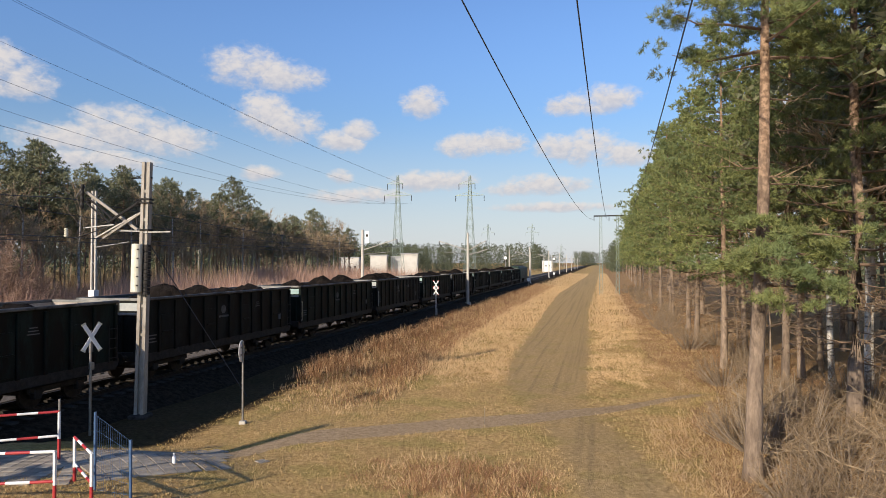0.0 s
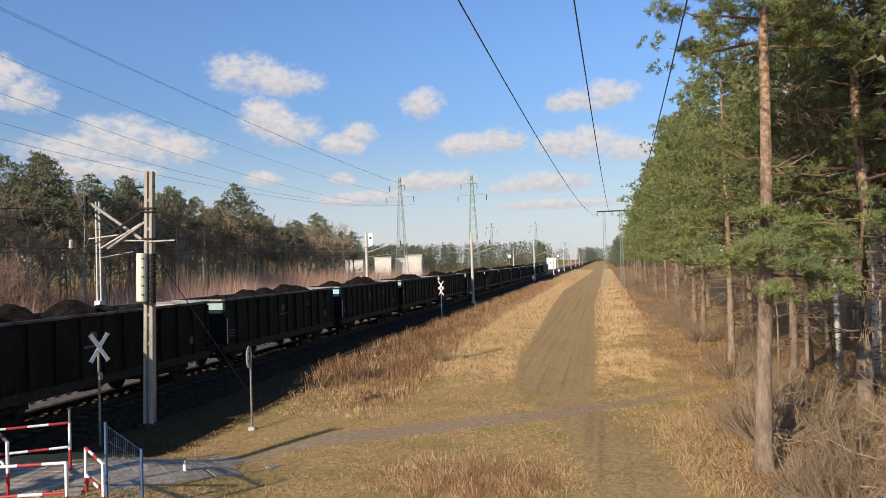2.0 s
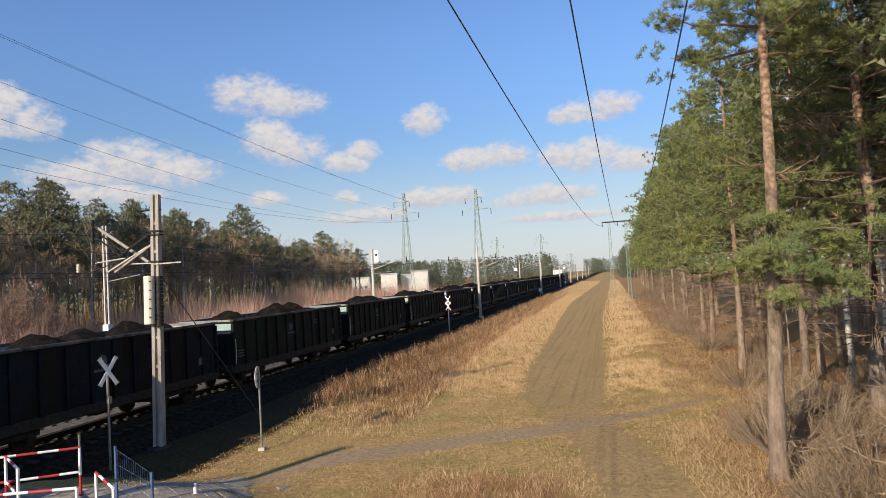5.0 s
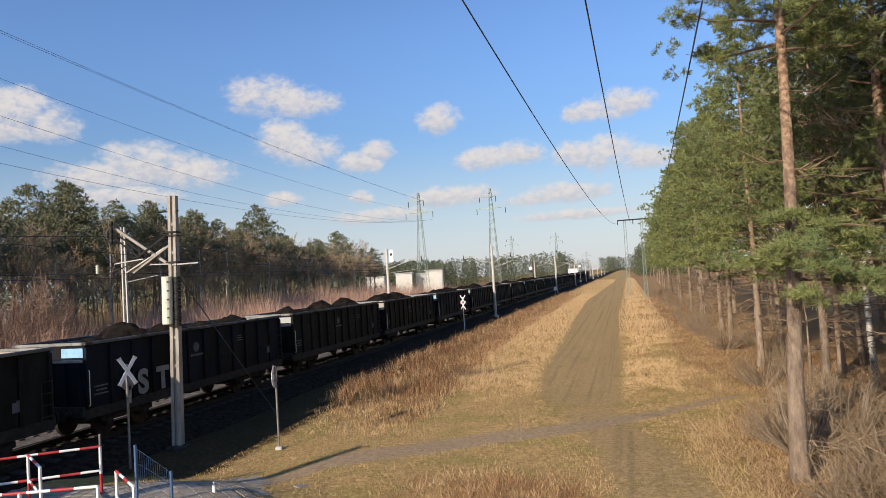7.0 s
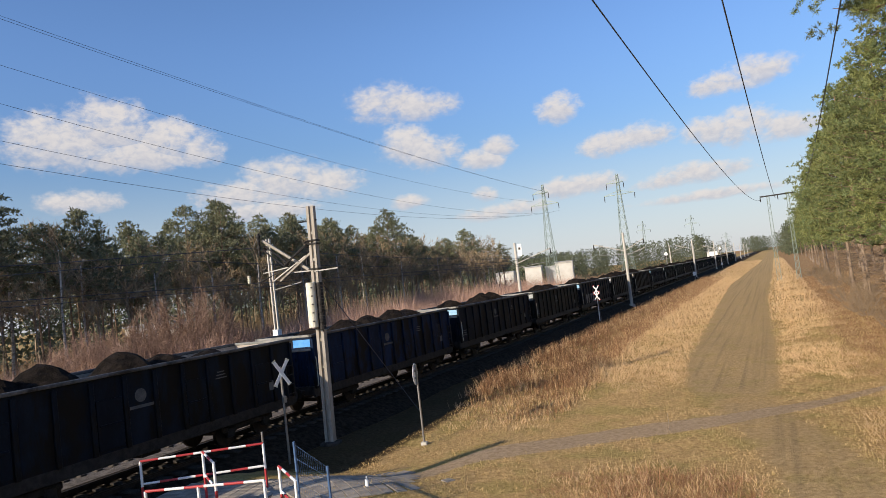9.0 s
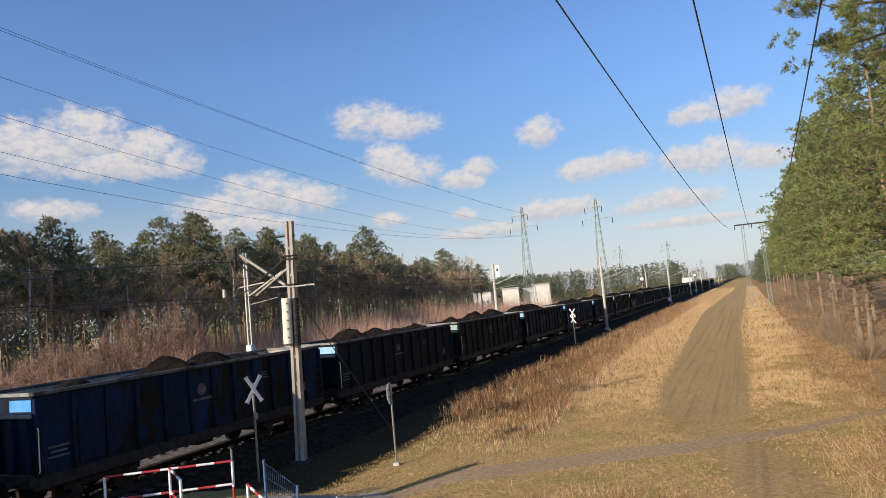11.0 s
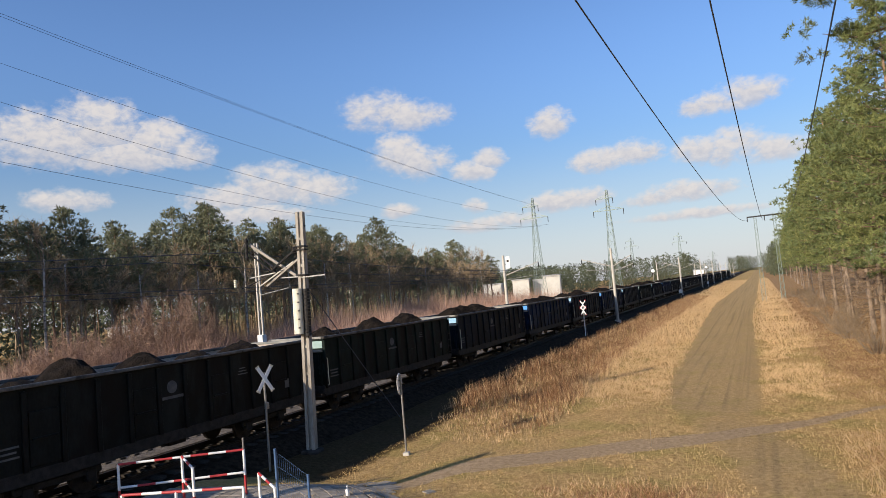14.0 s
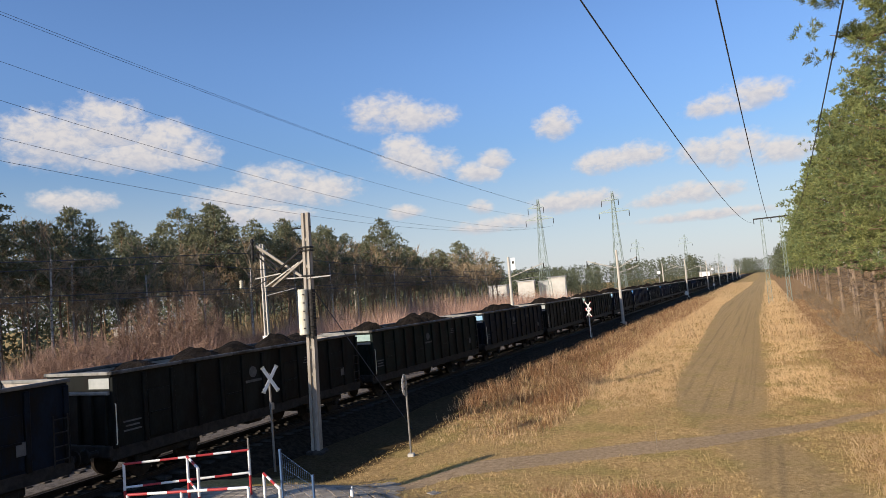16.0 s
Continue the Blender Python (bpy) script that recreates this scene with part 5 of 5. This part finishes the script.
def make_grass():
    g = np.random.default_rng(21)
    off_lane = lambda x, y, pad=0.0: abs(x - lane_centre(y)) > lane_half(y) - 0.05 + pad
    off_path = lambda x, y: (abs(y - path_line(x)) > np.interp(x, [-9, 0, 3], [0.95, 0.6, 0.35])) | (x > 4)
    # short turf everywhere in front
    p = tuft_points(g, 30000, 5, (-15.5, 6, 11, 60), 0.09, lambda x, y: off_lane(x, y) & off_path(x, y) & (x > -12.9))
    scatter_blades("turf", TURF, p, g.uniform(0.04, 0.13, len(p)), g.uniform(0.012, 0.03, len(p)), 0.7, "short dry winter turf with mossy patches", "grass")
    # straw-coloured tall grass beside the lane
    edge = lambda y: np.interp(y, [26, 34, 60, 200], [-9.0, -10.6, -11.4, -11.6])
    p = tuft_points(g, 7600, 9, (-12.5, -4.2, 28.5, 150), 0.13, lambda x, y: off_lane(x, y, 0.1) & (x > edge(y)) & (y > 29.5 + 1.5 * np.sin(x * 1.3) + 0.8 * np.sin(x * 3.1)))
    scatter_blades("tall_grass", STRAW, p, g.uniform(0.18, 0.5, len(p)) * (0.35 + 0.65 * smooth01((p[:, 1] - 28) / 6)), g.uniform(0.01, 0.022, len(p)), 0.6, "straw-coloured tall dry grass along a lane", "grass", 0.45)
    p = tuft_points(g, 3600, 9, (-0.4, 3.4, 29.0, 130), 0.13, lambda x, y: off_lane(x, y, 0.0) & (y > 30 + 1.2 * np.sin(x * 2.1)) & (x < 2.0 + 1.2 * np.sin(y * 0.4) + 0.6 * np.sin(y * 1.3)))
    scatter_blades("tall_grass", STRAW, p, g.uniform(0.15, 0.42, len(p)) * (0.4 + 0.6 * smooth01((p[:, 1] - 29) / 6)), g.uniform(0.01, 0.022, len(p)), 0.65, "straw-coloured tall dry grass along a lane", "grass", 0.6)
    p = tuft_points(g, 520, 10, (1.6, 4.5, 11.5, 24.5), 0.13, lambda x, y: off_lane(x, y, 0.25))
    scatter_blades("tall_grass", STRAW, p, g.uniform(0.12, 0.5, len(p)), g.uniform(0.01, 0.02, len(p)), 0.7, "straw-coloured tall dry grass under shrubs", "grass", 0.5)
    n = 30000
    p = np.c_[g.uniform(-13, 3.2, n), 55 + 260 * g.uniform(0, 1, n) ** 1.3]
    p = p[off_lane(p[:, 0], p[:, 1], 0.1)]
    scatter_blades("tall_grass", STRAW, p, g.uniform(0.25, 0.7, len(p)), g.uniform(0.04, 0.09, len(p)), 0.4, "straw-coloured dry grass far along the lane", "grass", 0.5)
    p = tuft_points(g, 900, 12, (-6.6, -0.8, 14.2, 19.0), 0.12, lambda x, y: off_lane(x, y, 0.0) & (np.hypot((x + 3.5) / 2.8, (y - 16.5) / 1.7) + 0.25 * np.sin(x * 4) * np.sin(y * 5) < 0.9))
    scatter_blades("dead_weeds", RUSSET, p, g.uniform(0.1, 0.42, len(p)), g.uniform(0.012, 0.022, len(p)), 0.6, "low russet dead weeds in the turf", "weeds", 0.7)
    p = tuft_points(g, 420, 9, (-6.6, -0.8, 14.2, 19.0), 0.14, lambda x, y: off_lane(x, y, 0.0) & (np.hypot((x + 3.5) / 3.0, (y - 16.6) / 1.9) + 0.35 * np.sin(x * 3) * np.sin(y * 4) < 0.85))
    scatter_blades("dead_weeds", STRAW, p, g.uniform(0.12, 0.5, len(p)), g.uniform(0.01, 0.02, len(p)), 0.5, "pale dead weeds in the turf", "weeds", 0.6)
    # dead bracken and litter at the wood's edge
    p = tuft_points(g, 3600, 8, (2.0, 10, 10.5, 120), 0.2, lambda x, y: (x > 2.4 + 0.8 * np.sin(y * 0.5)) & ((y < 25.5) | (y > 29.0) | (x > 6)))
    scatter_blades("dead_bracken", RUSSET, p, g.uniform(0.15, 0.55, len(p)), g.uniform(0.012, 0.03, len(p)), 1.1, "flattened russet bracken and litter under pines", "bracken", 0.4)
    p = tuft_points(g, 2600, 8, (2.0, 10, 10.5, 120), 0.2, lambda x, y: (x > 2.2 + 0.8 * np.sin(y * 0.5)) & ((y < 25.5) | (y > 29.0) | (x > 6)))
    scatter_blades("dead_bracken", STRAW, p, g.uniform(0.15, 0.6, len(p)), g.uniform(0.01, 0.025, len(p)), 1.0, "flattened pale dry grass under pines", "grass", 0.4)
    # russet weeds and straw on the bank by the line
    p = tuft_points(g, 5600, 9, (-13.8, -8.2, 23.5, 150), 0.17, lambda x, y: (y > 23.5 + 7 * g.random(len(x)) ** 1.5) & (x < edge(y) + 1.8) & (x > -13.4 + 2.0 * smooth01((30 - y) / 8)))
    scatter_blades("bank_weeds", RUSSET, p, g.uniform(0.3, 1.0, len(p)) * (0.35 + 0.65 * smooth01((p[:, 1] - 23) / 9)), g.uniform(0.014, 0.03, len(p)), 0.36, "russet and brown dead weeds on the bank", "weeds", 0.6)
    p = tuft_points(g, 2200, 8, (-14.2, -8.0, 22.5, 150), 0.15, lambda x, y: (x < edge(y) + 2.2) & (x > -14.0 + 2.2 * smooth01((30 - y) / 8)))
    scatter_blades("bank_grass", STRAW, p, g.uniform(0.25, 0.9, len(p)) * (0.3 + 0.7 * smooth01((p[:, 1] - 22) / 9)), g.uniform(0.012, 0.026, len(p)), 0.32, "pale dry grass among bank weeds", "grass", 0.55)
    # reddish thicket beyond the tracks
    n = 140000
    y = 5 + 130 * g.uniform(0, 1, n)
    x = -g.uniform(29.5, 53, n)
    p = np.c_[x, y]
    hgt = (1.9 + 2.9 * g.uniform(0, 1, n)) * np.interp(-x, [29, 33, 46, 53], [0.55, 1.0, 1.1, 0.7]) * (0.8 + 0.3 * np.sin(y * 0.23) + 0.15 * np.sin(y * 0.71 + x)) * np.interp(y, [10, 30, 60, 90, 130], [0.85, 0.9, 1.0, 1.15, 1.0])
    scatter_blades("thicket", THICKET, p, hgt, g.uniform(0.025, 0.058, n), 0.3, "reddish-brown leafless thicket beyond the tracks", "thicket")
    n = 44000
    p = np.c_[-g.uniform(49, 84, n), 8 + 150 * g.uniform(0, 1, n)]
    scatter_blades("undergrowth", BROWNTWIG, p, g.uniform(0.8, 6.0, n) * np.interp(p[:, 1], [40, 75], [0.45, 1.0]), g.uniform(0.03, 0.07, n), 0.2, "brown leafless undergrowth inside the wood", "undergrowth")
    n = 12000
    p = np.c_[-g.uniform(27, 48, n), 8 + 130 * g.uniform(0, 1, n)]
    scatter_blades("rough_grass", STRAW, p, g.uniform(0.4, 1.1, n), g.uniform(0.03, 0.07, n), 0.35, "pale rough grass beyond the tracks", "grass")


make_grass()


def make_shrub(seed, r, h, mat, stems, label, name="shrub", twig_w=0.012, twig_l=0.55, fork=26):
    """A leafless shrub: many stems from one root, forking into twigs."""
    g = np.random.default_rng(seed)
    np.random.seed(seed)
    sh = new(name)
    s, q, dd = Shape(), [], []
    for i in range(stems):
        a = g.uniform(0, math.tau)
        out = r * math.sqrt(g.uniform(0.02, 1))
        top = np.array([math.cos(a) * out, math.sin(a) * out, h * (1 - 0.55 * (out / r) ** 2) * g.uniform(0.65, 1.0)])
        o = np.array([math.cos(a), math.sin(a), 0]) * out * 0.25
        mid = (o + top) / 2 + np.array([math.cos(a), math.sin(a), 0.4]) * out * 0.12 + g.normal(0, 0.05, 3) * h * 0.3
        s.tube([o, mid, top], [0.012 + 0.006 * h, 0.008 + 0.004 * h, 0.003], 4, caps=False)
        for f in g.uniform(0.25, 1.0, fork):
            p = o + (mid - o) * min(1, 2 * f) if f < 0.5 else mid + (top - mid) * (2 * f - 1)
            q.append(p)
            dd.append(unit(top - o))
    tagged(part("stemwork", s, TWIG if mat is BRUSH else mat, sh), kind="stuff")
    q, dd = np.array(q), np.array(dd)
    way = unit(dd * 0.45 + g.normal(0, 0.7, q.shape))
    k = twig_l * g.uniform(0.4, 1.2, (len(q), 1)) * (0.6 + h / 6)
    tagged(part("twiggery", blades("twiggery", mat, q, q + way * k, np.full(len(q), twig_w)), None, sh), kind="stuff")
    return tagged(sh, label, "shrub", "leafless shrubs")


def make_shrubs():
    rng = random.Random(5)
    big = make_shrub(301, 4.6, 8.0, SHRUB, 210, "large reddish leafless shrub beyond the tracks", twig_w=0.026, twig_l=0.48, fork=105)
    big.matrix_basis = pose(-38.5, 35, 0)
    plant(big, -40, 28.5, 0.74, 2.0)
    plant(big, -42, 22.0, 0.6, 4.0)
    plant(big, -41, 46.0, 0.55, 1.0)
    plant(big, -43, 12.0, 0.7, 3.0)
    tan = make_shrub(302, 1.5, 2.3, BRUSH, 46, "tangled brown leafless shrub at the wood's edge")
    tan.matrix_basis = pose(4.3, 20.6, 0)
    wide = make_shrub(303, 2.0, 1.5, BRUSH, 60, "low sprawling brown shrub under pines", twig_l=0.7)
    wide.matrix_basis = pose(5.6, 17.0, 0)
    for x, y, s in ((4.6, 15.4, 0.8), (6.9, 15.0, 1.1), (6.2, 19.6, 1.0), (8.5, 18.6, 1.2), (7.0, 21.8, 0.9), (9.5, 22.0, 1.1), (5.2, 23.2, 0.8), (11.5, 25, 1.2), (6.3, 26.2, 0.9), (9.2, 14.2, 1.1), (5.0, 13.0, 0.8), (7.4, 12.8, 1.0)):
        plant(wide, x, y, s, rng.uniform(0, 6.3))
    for i in range(34):
        y = 24 + 110 * (i / 34) ** 1.4
        if 26.5 < y < 29.5:
            continue
        plant(tan, 5.4 + rng.uniform(-0.6, 2.2), y, rng.uniform(0.5, 1.0), rng.uniform(0, 6.3))
    for x, y, s in ((3.9, 21.6, 0.8), (5.5, 21.2, 1.1), (6.6, 24.4, 1.0), (8.8, 26, 1.2), (10.6, 20.5, 1.3), (12.4, 23, 1.3), (4.2, 16.6, 0.7), (8.2, 16.2, 1.1), (10.8, 17, 1.2)):
        plant(tan, x, y, s, rng.uniform(0, 6.3))


def make_fallen_branch(seed):
    """A dead branch lying in the undergrowth, forking, bark gone pale."""
    g = np.random.default_rng(seed)
    t = new("fallen_branch")
    s = Shape()
    p = np.array([0.0, 0.0, 0.25])
    pts, line = [p], []
    for k in range(6):
        p = p + np.array([0.5, g.normal(0, 0.12), g.normal(0.06, 0.12)])
        pts.append(p)
    s.tube(pts, [0.026, 0.023, 0.02, 0.017, 0.013, 0.01, 0.005], 6)
    part("bough", s, PALEWOOD, t)
    for k in range(9):
        i = int(g.integers(1, 6))
        d = unit(np.array([g.uniform(0.2, 0.9), g.choice([-1, 1]) * g.uniform(0.4, 0.9), g.uniform(-0.1, 0.7)]))
        l = g.uniform(0.5, 1.4)
        f = Shape()
        q = [pts[i], pts[i] + d * l * 0.5 + g.normal(0, 0.06, 3), pts[i] + d * l + g.normal(0, 0.12, 3)]
        f.tube(q, [0.012, 0.008, 0.003], 5)
        part("side_branch", f, PALEWOOD, t)
    return tagged(t, "dead pale branch lying in brown undergrowth", "branch", "fallen branches")


PALEWOOD = material("bleached_wood", (0.2, 0.145, 0.085), (0.4, 0.3, 0.19), 3.0, 0.9, grain=20)


def make_branches():
    protos = [make_fallen_branch(410 + i) for i in range(3)]
    for i, (x, y, z, turn, tilt) in enumerate(((5.2, 19.4, 0.3, 20, -12), (6.4, 17.2, 0.2, 150, -8), (7.6, 20.2, 0.5, 70, -20), (5.0, 16.0, 0.1, -30, -6), (8.6, 19.0, 0.4, 200, -14), (6.0, 22.0, 0.3, 110, -18),
                                               (8.0, 16.2, 0.2, 15, -10), (4.9, 21.2, 0.4, 240, -22), (9.6, 21.0, 0.6, 160, -16), (7.0, 24.0, 0.3, 40, -20), (10.2, 18.2, 0.4, 95, -10), (5.8, 14.6, 0.1, 60, -5))):
        m = pose(x, y, z, 0, tilt, turn)
        if i < 3:
            protos[i].matrix_basis = m
        else:
            copy_thing(protos[i % 3], m)


make_shrubs()
make_branches()


# ---- far buildings and small things ----
def make_building(x, y, w, d, h, mat, label, windows=5):
    b = new("building")
    s = Shape()
    s.box((0, 0, h / 2), (w, d, h))
    part("wall", s, mat, b)
    s = Shape()
    s.box((0, 0, h + 0.15), (w + 0.6, d + 0.6, 0.3))
    part("roof", s, WALL_GREY, b)
    for i in range(windows):
        s = Shape()
        s.box((-w / 2 + (i + 0.7) * w / (windows + 0.4), -d / 2 - 0.03, h * 0.55), (w / windows * 0.35, 0.1, h * 0.12))
        part("window", s, GLASS_DARK, b)
    b.matrix_basis = pose(x, y, 0, 0, 0, 14)
    return tagged(b, label, "building", "far buildings")


make_building(-61.7, 215, 5.6, 9, 8.2, WALL_PALE, "pale flat-roofed industrial building behind reeds", 0)
make_building(-72.6, 216, 5.4, 8, 7.7, WALL_PALE, "pale low industrial building behind reeds", 0)
make_building(-67.1, 222, 6, 8, 7.2, WALL_GREY, "grey low industrial shed behind reeds", 0)
make_building(-83.5, 218, 6, 8, 7.0, WALL_PALE, "pale low shed behind reeds", 3)
make_building(-93, 80, 9, 7, 4.4, WALL_PALE, "pale house seen between forest trunks", 4)
make_building(-29.7, 392, 4.6, 5, 6.2, WHITE, "small white hut beside the distant railway line", 2)


def make_signal(x, y, h):
    s = new("railway_signal")
    p = Shape()
    p.tube([(0, 0, 0), (0, 0, h)], 0.09, 10)
    part("post", p, ZINC, s)
    b = Shape()
    b.box((0, 0, h - 0.5), (0.5, 0.12, 1.2))
    part("head", b, DARKSTEEL, s, bevel=0.05)
    b = Shape()
    b.tube([(0, -0.1, h - 0.2), (0, -0.13, h - 0.2)], 0.38, 18)
    part("disc", b, WHITE, s, "round white signal board")
    b = Shape()
    b.box((0, -0.08, 1.3), (0.6, 0.06, 0.7))
    part("base_board", b, WHITE, s)
    s.matrix_basis = pose(x, y, 0.2)
    return tagged(s, "railway signal post with round white board", "railway signal", "railway signals")


make_signal(-20.6, 150, 6.4)
make_signal(-15.4, 236, 6.6)
make_signal(-15.4, 150, 1.6)

st = new("thin_stake")
s = Shape()
s.tube([(0, 0, -0.05), (0.01, 0, 0.55)], [0.014, 0.01], 6)
part("stick", s, TWIG, st)
st.location = (-3.75, 22.1, 0)
tagged(st, "thin brown stick standing in the path's edge", "stake")

bt = new("litter_bottle")
s = Shape()
s.tube([(0, 0, 0), (0, 0, 0.16), (0, 0, 0.22), (0, 0, 0.27)], [0.05, 0.05, 0.02, 0.02], 10)
part("body", s, WHITE, bt)
bt.location = (-10.2, 14.6, float(height(-10.2, 14.6)))
tagged(bt, "small white plastic bottle lying by the path", "bottle")


# ---- paved crossing path, slab by slab ----
def make_pavers():
    pv = new("paved_path")
    tagged(pv, "grey concrete pavers leading to the crossing", "paving", kind="structure")
    g = random.Random(3)
    s = Shape()
    s.box((0, 0, 0), (0.29, 0.29, 0.08))
    me = s.mesh("paver", PAVER, 0.01)
    xs = np.linspace(-16.4, -9.7, 400)
    ys = path_line(xs)
    along = np.concatenate([[0], np.cumsum(np.hypot(np.diff(xs), np.diff(ys)))])
    for k in range(int(along[-1] / 0.3)):
        d = k * 0.3
        x, y = np.interp(d, along, xs), np.interp(d, along, ys)
        x2, y2 = np.interp(d + 0.25, along, xs), np.interp(d + 0.25, along, ys)
        x1, y1 = np.interp(d - 0.25, along, xs), np.interp(d - 0.25, along, ys)
        t = Vector((x2 - x1, y2 - y1, 0)).normalized()
        side = Vector((-t.y, t.x, 0))
        for j in range(-4, 5):
            if along[-1] - d < 1.6 and g.random() < 0.35 + 0.4 * (along[-1] - d < 0.8):
                continue
            c = Vector((x, y, 0)) + side * 0.3 * j
            z = float(height(c.x, c.y))
            slope_t = (float(height(c.x + 0.2 * t.x, c.y + 0.2 * t.y)) - z) / 0.2
            slope_s = (float(height(c.x + 0.2 * side.x, c.y + 0.2 * side.y)) - z) / 0.2
            up = (Vector((0, 0, 1)) - t * slope_t - side * slope_s).normalized()
            tx = (t + Vector((0, 0, slope_t))).normalized()
            ty = up.cross(tx)
            m = Matrix((tx, ty, up)).transposed().to_4x4()
            m.translation = (c.x, c.y, z - 0.012 + g.uniform(-0.004, 0.004))
            ob = new("paver", me)
            ob.parent = pv
            ob.matrix_basis = m @ pose(0, 0, 0, g.uniform(-0.5, 0.5), g.uniform(-0.5, 0.5), g.uniform(-0.6, 0.6))


make_pavers()


def motions():
    """The train draws away along the near track."""
    ts = [i * 1.0 for i in range(17)]
    tt, ss = zip(*TRAIN_S)
    # even glide through the known places
    co = np.polyfit(tt, ss, 3)
    for ob, y in WAGONS + LOADS:
        walk(ob, [(t, pose(TRACKS[0], y + float(np.polyval(co, t) - np.polyval(co, 0.0)), RAIL_Z)) for t in ts])


motions()
